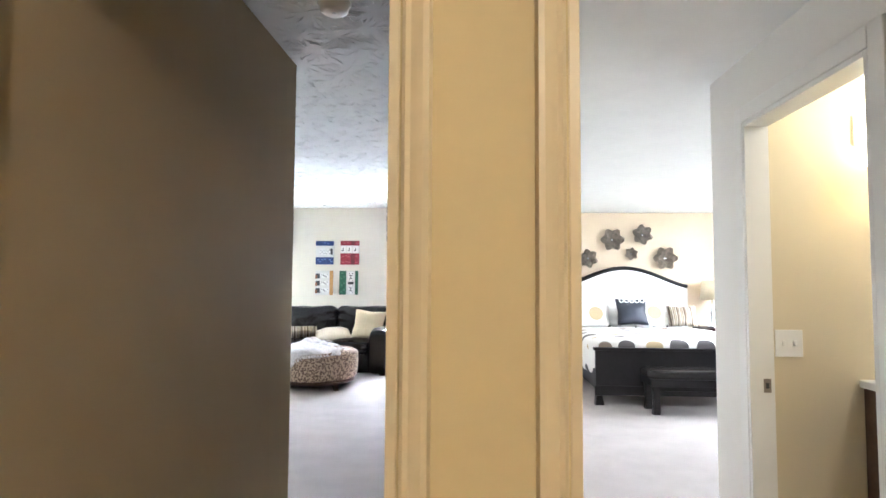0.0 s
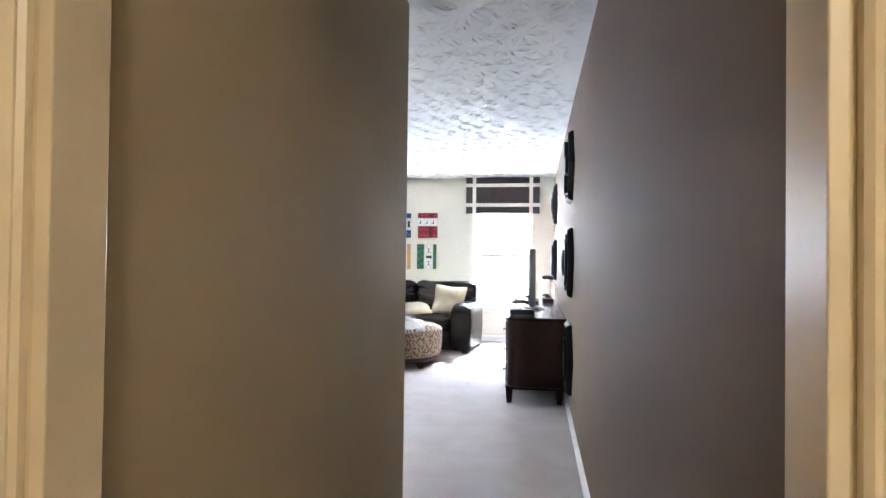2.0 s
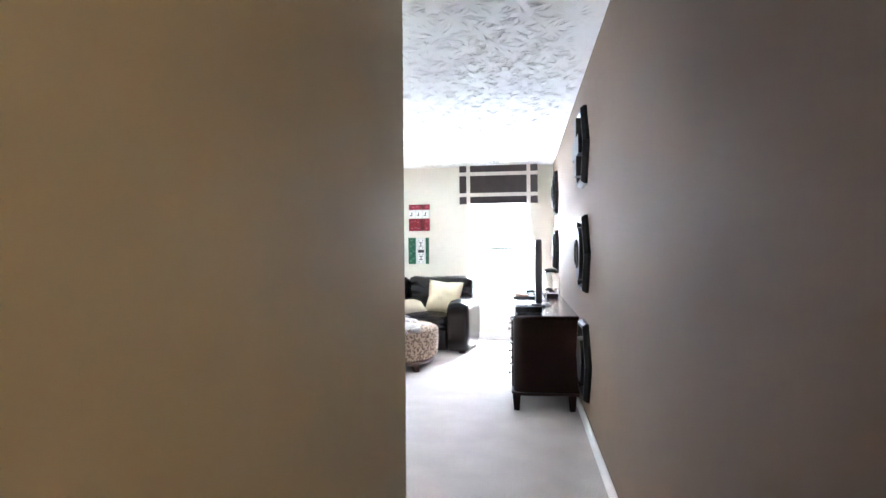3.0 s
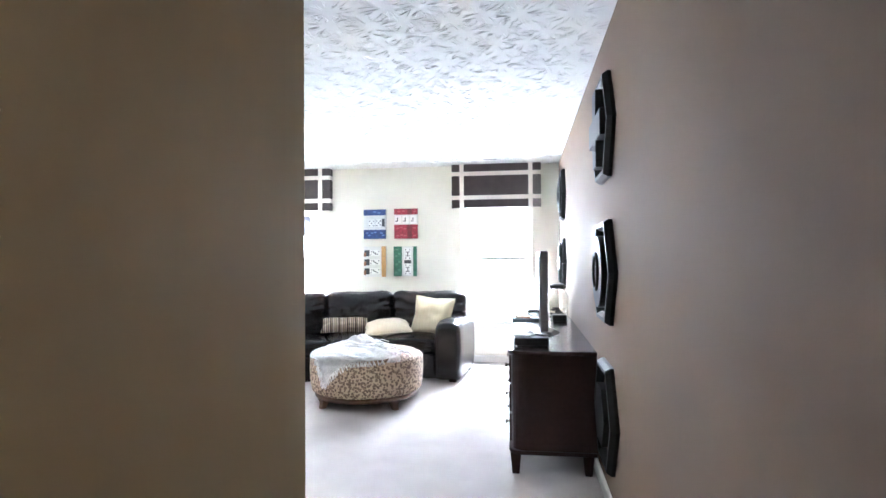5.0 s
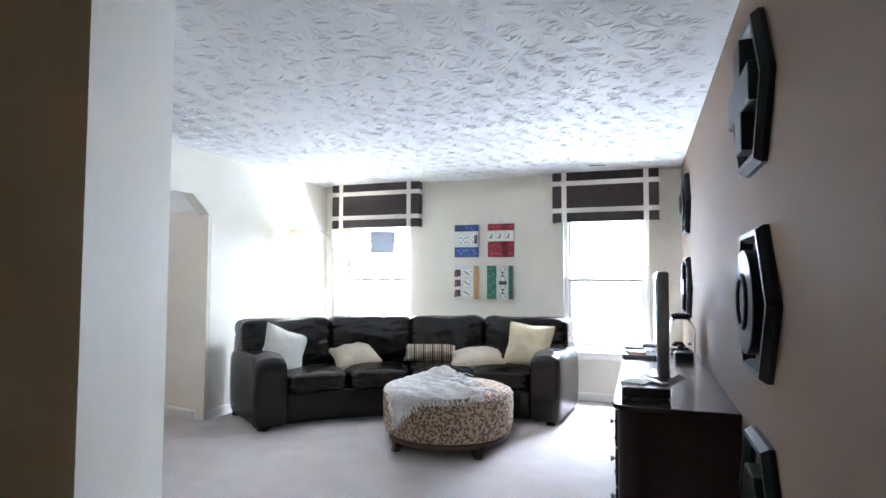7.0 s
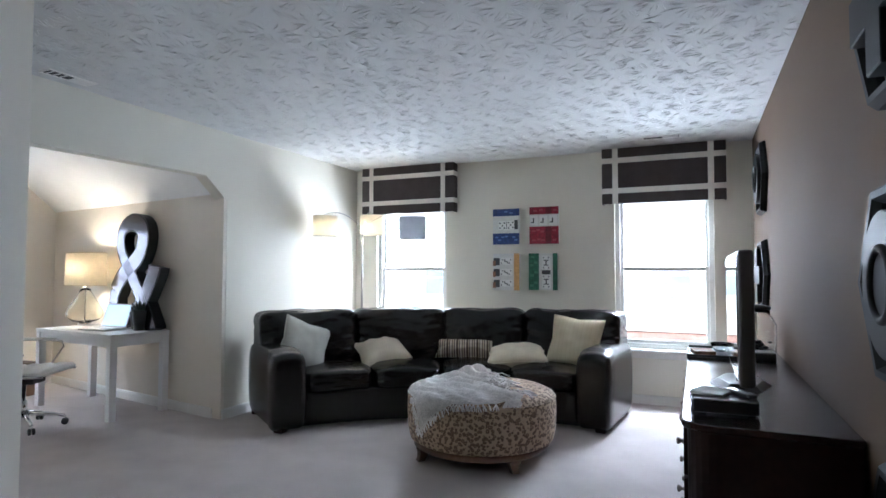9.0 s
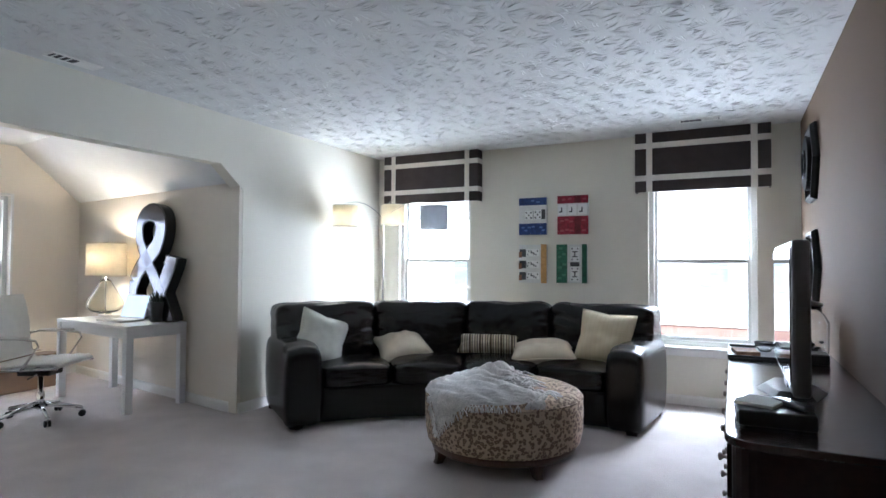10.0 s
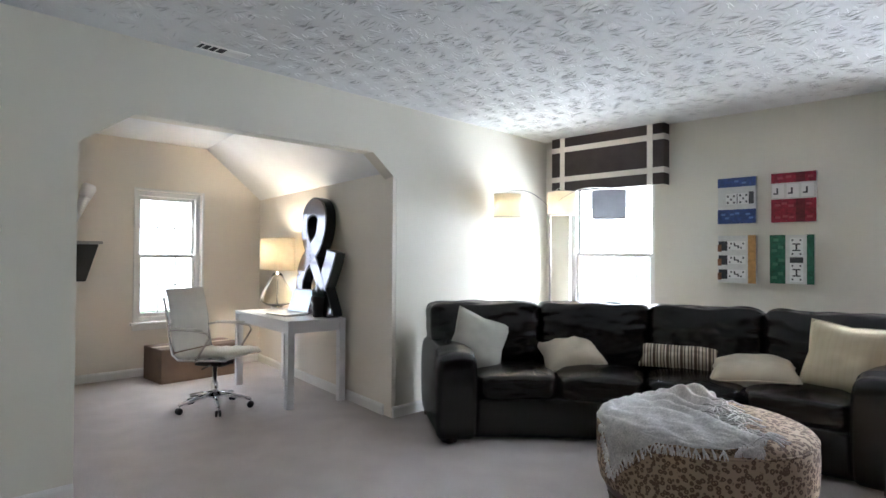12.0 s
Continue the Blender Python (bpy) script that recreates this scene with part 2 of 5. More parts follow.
def pillow_mesh(w, h, t, cuts=16, sag=0.0, seed=0):
    """A filled cushion cover: thick in the middle, pinched at the corners."""
    bm = bmesh.new()
    n = cuts
    top, bot = {}, {}
    for i in range(n + 1):
        for j in range(n + 1):
            u, v = 2 * i / n - 1, 2 * j / n - 1
            inset = 1 - 0.11 * (1 - (abs(u) * abs(v)) ** 0.8)
            k = max(0.0, (1 - abs(u) ** 2.6)) ** 0.55 * max(0.0, (1 - abs(v) ** 2.6)) ** 0.55
            wr = noise.noise(Vector((u * 2.2 + seed, v * 2.2, seed))) * 0.18 + noise.noise(Vector((u * 5 + seed, v * 5, seed + 4))) * 0.07
            z = t / 2 * k * (1 + wr)
            x, y = u * w / 2 * inset, v * h / 2 * inset
            dz = -sag * (u * u + v * v) * 0.5
            edge = i in (0, n) or j in (0, n)
            top[i, j] = bm.verts.new((x, y, z + dz))
            bot[i, j] = top[i, j] if edge else bm.verts.new((x, y, -z + dz))
    for i in range(n):
        for j in range(n):
            bm.faces.new((top[i, j], top[i + 1, j], top[i + 1, j + 1], top[i, j + 1]))
            bm.faces.new((bot[i, j], bot[i, j + 1], bot[i + 1, j + 1], bot[i + 1, j]))
    return bm


def wall_with_holes(u0, u1, z0, z1, holes, to3d, depth):
    """A straight wall with rectangular holes, each (u0, u1, z0, z1), sorted along u."""
    bm = bmesh.new()

    def slab(a, b, c, d):
        if b - a < 1e-4 or d - c < 1e-4:
            return
        q = [to3d(u, z, w) for w in (0, depth) for u, z in ((a, c), (b, c), (b, d), (a, d))]
        vs = [bm.verts.new(p) for p in q]
        for f in ((0, 1, 2, 3), (7, 6, 5, 4), (0, 4, 5, 1), (1, 5, 6, 2), (2, 6, 7, 3), (3, 7, 4, 0)):
            bm.faces.new([vs[i] for i in f])
    last = u0
    for a, b, c, d in holes:
        slab(last, a, z0, z1)
        slab(a, b, z0, c)
        slab(a, b, d, z1)
        last = b
    slab(last, u1, z0, z1)
    return bm


# ---- the large structure ----
H = 2.46           # ceiling of the hall and the sitting room
FAR, LEFT = 9.0, -4.19
QX, QY, PX, PY = -0.886, 2.95, -1.612, 3.79      # the slanted wall between hall and room
WIN_R, WIN_L, WIN_Z = (-1.215, -0.325), (-3.91, -3.02), (0.52, 2.06)
ALC_X, ALC_Y = -7.2, (4.25, 7.37)

structure("floor", box(-8.0, -3.2, -0.12, 5.2, 9.3, 0.0), CARPET, "beige cut-pile carpet over the whole floor", "carpet")

structure("wall_far", wall_with_holes(LEFT - 0.12, 0.12, 0, H, [(*WIN_L, *WIN_Z), (*WIN_R, *WIN_Z)], lambda u, z, w: (u, FAR + w, z), 0.16), WALL, "cream painted wall with two windows", "wall")
structure("wall_right", box(0, 0.88, 0, 0.12, FAR, H), TAUPE, "taupe painted wall", "wall")
ARCH = [(PY, 0), (4.735, 0), (4.735, 1.845), (5.01, 2.038), (6.68, 2.055), (6.92, 1.865), (6.92, 0), (FAR, 0), (FAR, H), (PY, H)]
structure("wall_left", prism(ARCH, lambda u, v, w: (LEFT - w, u, v), 0.12), WALL, "cream painted wall with a clipped-corner opening", "wall")
structure("wall_hall", box(QX - 0.12, 0.88, 0, QX, QY, H), TAN_DIM, "tan painted hall wall", "wall")
dq = Vector((PX - QX, PY - QY)).normalized() * 1.0
nq = Vector((-dq.y, dq.x)) * 0.12
structure("wall_slanted", prism([(QX, QY), (PX, PY), (PX + nq.x, PY + nq.y), (QX + nq.x - 0.04, QY + nq.y)], lambda u, v, w: (u, v, w), H), WALL, "cream painted slanted wall", "wall")
structure("wall_back", box(LEFT - 0.12, PY - 0.12, 0, PX, PY, H), WALL, "cream painted wall", "wall")

# the vestibule and its two doorways
DOOR_L, DOOR_R, DOOR_H = (-0.797, -0.02), (0.25, 1.08), 2.05
structure("wall_doors", wall_with_holes(-2.0, 2.92, 0, H, [(*DOOR_L, 0, DOOR_H), (*DOOR_R, 0, DOOR_H)], lambda u, z, w: (u, 0.80 + w, z), 0.08), TAN, "tan painted wall with two doorways", "wall")
structure("wall_vestibule_left", box(-2.12, -3.0, 0, -2.0, 0.92, H), TAN, "tan painted wall", "wall")
structure("wall_vestibule_right", box(1.42, -3.0, 0, 1.54, 0.80, H), TAN, "tan painted wall", "wall")
structure("wall_vestibule_back", box(-2.12, -3.12, 0, 1.54, -3.0, H), TAN, "tan painted wall", "wall")

# bedroom and bathroom
structure("wall_bath", wall_with_holes(0.88, 2.93, 0, H, [(1.72, 2.53, 0, 2.0)], lambda u, z, w: (1.32 + w, u, z), 0.07), WHITE_WALL, "pale painted wall with a doorway", "wall")
structure("wall_bedroom_step", box(1.39, 2.81, 0, 5.0, 2.93, H), WHITE_WALL, "pale painted wall", "wall")
structure("wall_bedroom_head", box(0.12, 8.5, 0, 5.0, 8.62, H), BEIGE, "beige painted wall behind the bed", "wall")
structure("wall_bedroom_right", wall_with_holes(2.93, 8.5, 0, H, [(5.2, 7.4, 0.6, 2.1)], lambda u, z, w: (4.6 + w, u, z), 0.12), WHITE_WALL, "pale painted wall with a window", "wall")
structure("wall_bath_switch", box(1.39, 2.58, 0, 2.8, 2.70, H), KHAKI, "tan painted bathroom wall", "wall")
structure("wall_bath_side", box(2.8, 0.88, 0, 2.92, 2.70, H), KHAKI, "tan painted bathroom wall", "wall")
structure("wall_bath_near", box(2.92, 0.68, 0, 3.0, 0.92, H), KHAKI, "tan painted bathroom wall", "wall")
structure("wall_bedroom_left", box(0.124, 0.95, 0, 0.15, 8.496, 2.305), WHITE_WALL, "pale painted wall", "wall")
structure("ceiling_bedroom", box(0.12, 0.92, 2.31, 4.72, 8.5, 2.4), CEIL_PLAIN, "plain white ceiling", "ceiling")

# the alcove, a dormer with sloped ceiling sides
ax, (ay0, ay1) = ALC_X, ALC_Y
structure("wall_alcove_side", prism([(LEFT - 0.004, 6.885), (ax, ay1), (ax, ay1 + 0.12), (LEFT - 0.004, 7.0)], lambda u, v, w: (u, v, w), 2.6), WALL_LIT, "cream painted alcove wall, brightened in colour", "wall")
structure("wall_alcove_near", prism([(LEFT - 0.12, 4.7), (ax, ay0), (ax, ay0 - 0.12), (LEFT - 0.12, 4.58)], lambda u, v, w: (u, v, w), 2.6), WALL_LIT, "cream painted alcove wall, brightened in colour", "wall")
AWIN = (5.982, 6.664, 0.56, 1.935)
structure("wall_alcove_end", wall_with_holes(ay0 - 0.12, ay1 + 0.12, 0, 2.6, [AWIN], lambda u, z, w: (ax - w, u, z), 0.14), WALL_LIT, "cream painted wall with a sash window, brightened in colour", "wall")
KNEE, FLAT, RUN = 1.93, 2.46, 0.66


def alcove_ceiling():
    bm = bmesh.new()
    rows = []
    for x, y0, y1 in ((LEFT - 0.12, 4.7, 6.9), (ax, ay0, ay1)):
        rows.append([bm.verts.new((x, y, z)) for y, z in ((y0, KNEE), (y0 + RUN, FLAT), (y1 - RUN, FLAT), (y1, KNEE), (y1, FLAT + 0.12), (y0, FLAT + 0.12))])
    a, b = rows
    for i in range(6):
        j = (i + 1) % 6
        bm.faces.new((a[i], a[j], b[j], b[i]))
    bm.faces.new(a[::-1]), bm.faces.new(b)
    return bm


def stomped_ceiling():
    """A slab whose underside carries plaster ridges that fan out from each brush stomp."""
    bm = box(LEFT - 0.12, 0.86, H, 0.12, FAR + 0.16, H + 0.1)
    rng = random.Random(11)
    step = 0.2
    for i in range(int(4.2 / step) + 1):
        for j in range(int(8.1 / step) + 1):
            cx = LEFT + (i + 0.5 * (j % 2)) * step + rng.uniform(-0.055, 0.055)
            cy = 0.95 + j * step + rng.uniform(-0.055, 0.055)
            if cx > -0.06 or cx < LEFT + 0.06 or cy > FAR - 0.06 or (cy < PY and cx < QX - max(0.0, cy - QY)):
                continue
            turn, count = rng.uniform(0, 6.28), rng.randint(24, 30)
            for k in range(count):
                a = turn + 6.283 * k / count + rng.uniform(-0.22, 0.22)
                r0, r1 = rng.uniform(0.015, 0.08), rng.uniform(0.11, 0.2)
                d = Vector((math.cos(a), math.sin(a)))
                n = Vector((-d.y, d.x)) * rng.uniform(0.0013, 0.0024)
                h = rng.uniform(0.0016, 0.0037)
                bend = Vector((-d.y, d.x)) * rng.uniform(-0.012, 0.012)
                c = Vector((cx, cy))
                p0, p1 = c + d * r0, c + d * r1
                pm = c + d * (r0 + (r1 - r0) * 0.4) + bend
                v = [bm.verts.new((q.x, q.y, z)) for q, z in ((p0, H + 0.001), (p1, H + 0.001), (pm + n, H + 0.001), (pm - n, H + 0.001), (pm, H - h))]
                for f in ((0, 2, 4), (2, 1, 4), (1, 3, 4), (3, 0, 4)):
                    bm.faces.new([v[q] for q in f])
    return bm


structure("ceiling_alcove", alcove_ceiling(), CEIL_PLAIN, "white sloped alcove ceiling", "ceiling")
structure("ceiling", stomped_ceiling(), CEIL, "white ceiling with stomped plaster texture", "ceiling")
structure("ceiling_vestibule", box(-2.12, -3.12, H, 2.92, 0.86, H + 0.1), CEIL_PLAIN, "plain white ceiling", "ceiling")
structure("ceiling_bath", box(1.42, 0.86, H, 2.92, 3.0, H + 0.1), CEIL_PLAIN, "plain white ceiling", "ceiling")

# ---- trim ----


def baseboard(points, side):
    """A baseboard along a floor line; side: +1 puts it to the left of the direction walked."""
    for (xa, ya), (xb, yb) in zip(points, points[1:]):
        d = Vector((xb - xa, yb - ya)).normalized()
        n = Vector((-d.y, d.x)) * side
        prof = [(0, 0), (0.014, 0), (0.014, 0.065), (0.008, 0.082), (0, 0.086)]
        length = math.hypot(xb - xa, yb - ya)
        bm = prism(prof, lambda u, v, w: (xa + d.x * w + n.x * (u + 0.001), ya + d.y * w + n.y * (u + 0.001), v), length)
        structure("baseboard", bm, TRIM, "white painted baseboard", "baseboard")


baseboard([(0, FAR), (0, 0.89)], -1)
baseboard([(LEFT, FAR), (0, FAR)], -1)
baseboard([(LEFT, 6.89), (LEFT, FAR)], -1)
baseboard([(LEFT, PY), (LEFT, 4.735)], -1)
baseboard([(LEFT - 0.11, 6.9), (ax, ay1)], 1)
baseboard([(ax, ay0), (ax, ay1)], -1)
baseboard([(QX, 0.95), (QX, QY)], -1)
baseboard([(QX, QY), (PX, PY)], -1)


# ---- windows ----


def sash_window(name, width, z0, z1, at, bars, label):
    """A sash window in an opening; local x runs along the wall, y goes outward."""
    w = tagged(thing(name, label, "window", at, kind="structure"), kind="structure")
    h = z1 - z0
    frame_bm = bmesh.new()
    for a in ((0, 0, 0.045, h), (width - 0.045, 0, width, h)):
        add_box(frame_bm, a[0], 0.05, a[1], a[2], 0.14, a[3], 0.004)
    for a in ((0.045, 0, width - 0.045, 0.05), (0.045, h - 0.05, width - 0.045, h)):
        add_box(frame_bm, a[0], 0.05, a[1], a[2], 0.14, a[3], 0.004)
    part("window_frame", frame_bm, TRIM, w)
    for name2, y, lo, hi in (("lower_sash", 0.07, 0.05, h / 2 + 0.02), ("upper_sash", 0.1, h / 2 - 0.02, h - 0.05)):
        bm = bmesh.new()
        a, b = 0.045, width - 0.045
        for q in ((a, lo, a + 0.03, hi), (b - 0.03, lo, b, hi), (a + 0.03, lo, b - 0.03, lo + 0.036), (a + 0.03, hi - 0.036, b - 0.03, hi)):
            add_box(bm, q[0], y, q[1], q[2], y + 0.028, q[3], 0.003)
        s = part(name2, bm, TRIM, w)
        pane = part("pane", box(a + 0.03, y + 0.012, lo + 0.036, b - 0.03, y + 0.016, hi - 0.036), GLASS, s)
        pane.visible_shadow = False
        if bars:
            mz = (lo + hi) / 2
            part("glazing_bar", box(a + 0.03, y + 0.005, mz - 0.007, b - 0.03, y + 0.024, mz + 0.007), TRIM, s)
            for k in (1, 2):
                mx = a + 0.03 + (b - a - 0.06) * k / 3
                part("glazing_bar", box(mx - 0.006, y + 0.005, lo + 0.036, mx + 0.006, y + 0.024, hi - 0.036), TRIM, s)
    part("window_sill", box(-0.05, -0.05, -0.028, width + 0.05, 0.05, -0.001, 0.006), TRIM, w)
    part("apron", box(-0.03, -0.016, -0.085, width + 0.03, -0.001, -0.029, 0.004), TRIM, w)
    return w


sash_window("window_1", 0.89, *WIN_Z, pose(WIN_R[0], FAR, WIN_Z[0]), False, "white sash window overlooking the house opposite")
sash_window("window_2", 0.89, *WIN_Z, pose(WIN_L[0], FAR, WIN_Z[0]), False, "white sash window behind the sofa")
sash_window("window_3", 0.682, AWIN[2], AWIN[3], pose(ax, AWIN[0], AWIN[2], 0, 0, 90), True, "white sash window with grilles in the alcove")
casing_bm = bmesh.new()
for a in ((-0.024, -0.001, 0.0, 1.399), (0.682, -0.001, 0.706, 1.399), (0.0, 1.375, 0.682, 1.399)):
    add_box(casing_bm, a[0], -0.018, a[1], a[2], -0.001, a[3], 0.004)
casing = structure("trim_window", casing_bm, TRIM, "white window casing", "trim")
casing.matrix_basis = pose(ax, AWIN[0], AWIN[2], 0, 0, 90)


# ---- door casings ----
TRIM_TAN = mat("warm_ivory_trim_paint", (0.66, 0.55, 0.38), 0.4, var=0.04, scale=6)


def casing_profile():
    return [(0, 0), (0, -0.010), (0.006, -0.015), (0.014, -0.011), (0.024, -0.016), (0.034, -0.02), (0.044, -0.02), (0.048, 0)]


def door_casing(name, x0, x1, y, out, mat_):
    """Moulded casing on one face of a doorway, out = -1 towards -y."""
    def leg(x, sign):
        return prism([(u, v) for u, v in casing_profile()], lambda u, v, w: (x + sign * (0.006 + u), y - out * (v - 0.001), w), DOOR_H + 0.052)
    structure(name, leg(x0, -1), mat_, "ivory moulded door casing", "trim")
    structure(name, leg(x1, 1), mat_, "ivory moulded door casing", "trim")
    structure(name, prism(casing_profile(), lambda u, v, w: (x0 - 0.006 + w, y - out * (v - 0.001), DOOR_H + 0.004 + u), x1 - x0 + 0.012), mat_, "ivory moulded door casing", "trim")


def door_jamb(name, x0, x1, y0, y1):
    bm = bmesh.new()
    add_box(bm, x0, y0, 0, x0 + 0.018, y1, DOOR_H, 0.002)
    add_box(bm, x1 - 0.018, y0, 0, x1, y1, DOOR_H, 0.002)
    add_box(bm, x0 + 0.018, y0, DOOR_H - 0.018, x1 - 0.018, y1, DOOR_H, 0.002)
    structure(name, bm, TRIM_TAN, "ivory door jamb", "trim")


for dn, (da, db) in (("door_1", DOOR_L), ("door_2", DOOR_R)):
    door_casing(dn + "_casing", da, db, 0.80, -1, TRIM_TAN)
    if dn == "door_2":
        door_casing(dn + "_casing", da, db, 0.88, 1, TRIM)
    door_jamb(dn + "_jamb", da - 0.001, db + 0.001, 0.798, 0.882)


# ---- sofa ----
SOFA_C, SOFA_A0, SOFA_A1 = (-1.477, 5.414), 81.0, 147.5
SEAMS = (82.4, 99.1, 113.8, 129.7, 146.3)        # where the back cushions meet


def polar(a, r, z):
    return (r * math.cos(radians(a)), r * math.sin(radians(a)), z)


def build_sofa():
    s = thing("sofa", "dark brown leather curved sectional sofa with four seats", "sofa", pose(*SOFA_C, 0))
    arm = 6.2
    a0, a1 = SOFA_A0 + arm, SOFA_A1 - arm
    step = (a1 - a0) / 4

    def block(name, b0, b1, r0, r1, z0, z1, power=8.0, cuts=10, bulge=0.0, lean=0.0, wrinkle=0.0, seed=0, puff=0.0):
        def fn(u, v, w):
            am, ah = (b0 + b1) / 2, (b1 - b0) / 2
            z = (z0 + z1) / 2 + w * (z1 - z0) / 2
            r = (r0 + r1) / 2 + v * (r1 - r0) / 2 + lean * (z - z0)
            if w > 0:
                z += bulge * (1 - u * u) * (1 - v * v)
            if puff and v < 0:
                r -= puff * (1 - u ** 4) * (1 - w * w)
            if puff:
                edge = max(0.0, (abs(u) - 0.62) / 0.38)
                r += 0.013 * edge * math.sin(w * 12 + 3 * noise.noise(Vector((w * 3, seed, u))) + seed)
                r += 0.03 * edge ** 4
                z -= 0.01 * edge ** 3 if w > 0.5 else 0
            if wrinkle:
                k = Vector((u * 2.5 + seed, v * 2.5, w * 2.5))
                q = noise.noise(k) * 0.6 + noise.noise(k * 2.6) * 0.4
                r += wrinkle * q
                z += wrinkle * 0.8 * noise.noise(k + Vector((9, 3, 1)))
            return polar(am + u * ah, r, z)
        return part(name, soft_block(fn, power, cuts), LEATHER, s, "", True)

    block("base", a0 - 1, a1 + 1, 2.40, 3.18, 0.025, 0.30, 30, 14)
    block("back_frame", SOFA_A0 + 1.6, SOFA_A1 - 1.6, 3.06, 3.25, 0.05, 0.80, 16, 18)
    for i in range(4):
        b0, b1 = a0 + i * step, a0 + (i + 1) * step
        block("seat_cushion", b0 + 0.1, b1 - 0.1, 2.37, 3.0, 0.285, 0.45, 7, 18, 0.035, 0, 0.012, i * 5.1)
        c0, c1 = SEAMS[i], SEAMS[i + 1]
        block("back_cushion", c0 - 0.05, c1 + 0.05, 2.84, 3.07, 0.44, 0.905, 15, 34, 0.008, 0.14, 0.02, i * 3.7 + 20, 0.045)

    def arm_block(name, b0, b1):
        def fn(u, v, w):
            am, ah = (b0 + b1) / 2, (b1 - b0) / 2
            z = 0.325 + w * 0.295
            r = 2.765 + v * 0.425
            swell = 1 + 0.10 * math.sin((w + 1) / 2 * math.pi * 0.9)
            top = 0.03 * (1 - u * u) if w > 0.3 else 0
            return polar(am + u * ah * swell * 2.5 / max(r, 2.3), r, z + top - 0.02 * (v < -0.7))
        return part(name, soft_block(fn, 9.0, 22), LEATHER, s, "", True)
    arm_block("arm", SOFA_A0, SOFA_A0 + arm)
    arm_block("arm", SOFA_A1 - arm, SOFA_A1)
    for a, r in ((SOFA_A0 + 2, 2.42), (SOFA_A0 + 2, 3.12), (SOFA_A1 - 2, 2.42), (SOFA_A1 - 2, 3.12), (114.7, 2.5), (114.7, 3.12)):
        x, y, _ = polar(a, r, 0)
        part("foot", box(x - 0.04, y - 0.04, 0, x + 0.04, y + 0.04, 0.065, 0.006), DARKWOOD, s)
    return s


build_sofa()


# ---- ottoman ----
def build_ottoman():
    o = thing("ottoman", "round leopard print ottoman on short wooden legs", "ottoman", pose(-1.87, 6.96, 0))
    prof = [(0, 0.115), (0.47, 0.115), (0.495, 0.13), (0.51, 0.20), (0.515, 0.32), (0.512, 0.395), (0.498, 0.428), (0.45, 0.45), (0.25, 0.468), (0, 0.473)]
    part("cushion", lathe(prof, 64), LEOPARD, o, "leopard print upholstery", True)
    part("piping", tube([(0.508 * math.cos(a * math.pi / 32), 0.508 * math.sin(a * math.pi / 32), 0.408) for a in range(64)], 0.006, 6, True), LEOPARD, o, "", True)
    part("plinth", lathe([(0, 0.07), (0.455, 0.07), (0.47, 0.08), (0.47, 0.115), (0, 0.115)], 64), WOOD_BROWN, o, "dark brown wooden rim", True)
    for k in range(4):
        a = radians(45 + 90 * k + 2)
        c, s_ = math.cos(a), math.sin(a)
        bm = bmesh.new()
        rows = []
        for z, r, hw in ((0.0, 0.455, 0.024), (0.02, 0.445, 0.024), (0.05, 0.435, 0.03), (0.075, 0.43, 0.042)):
            rows.append([bm.verts.new(((r + dr) * c - t * s_, (r + dr) * s_ + t * c, z)) for dr, t in ((-hw, -hw), (hw, -hw), (hw, hw), (-hw, hw))])
        for p, q in zip(rows, rows[1:]):
            for i in range(4):
                bm.faces.new((p[i], p[(i + 1) % 4], q[(i + 1) % 4], q[i]))
        bm.faces.new(rows[0][::-1]), bm.faces.new(rows[-1])
        part("leg", bm, WOOD_BROWN, o)
    return o


WOOD_BROWN = mat("brown_stained_wood", (0.09, 0.045, 0.025), 0.4, var=0.2, scale=8, fine=0.15, fine_scale=60)
build_ottoman()


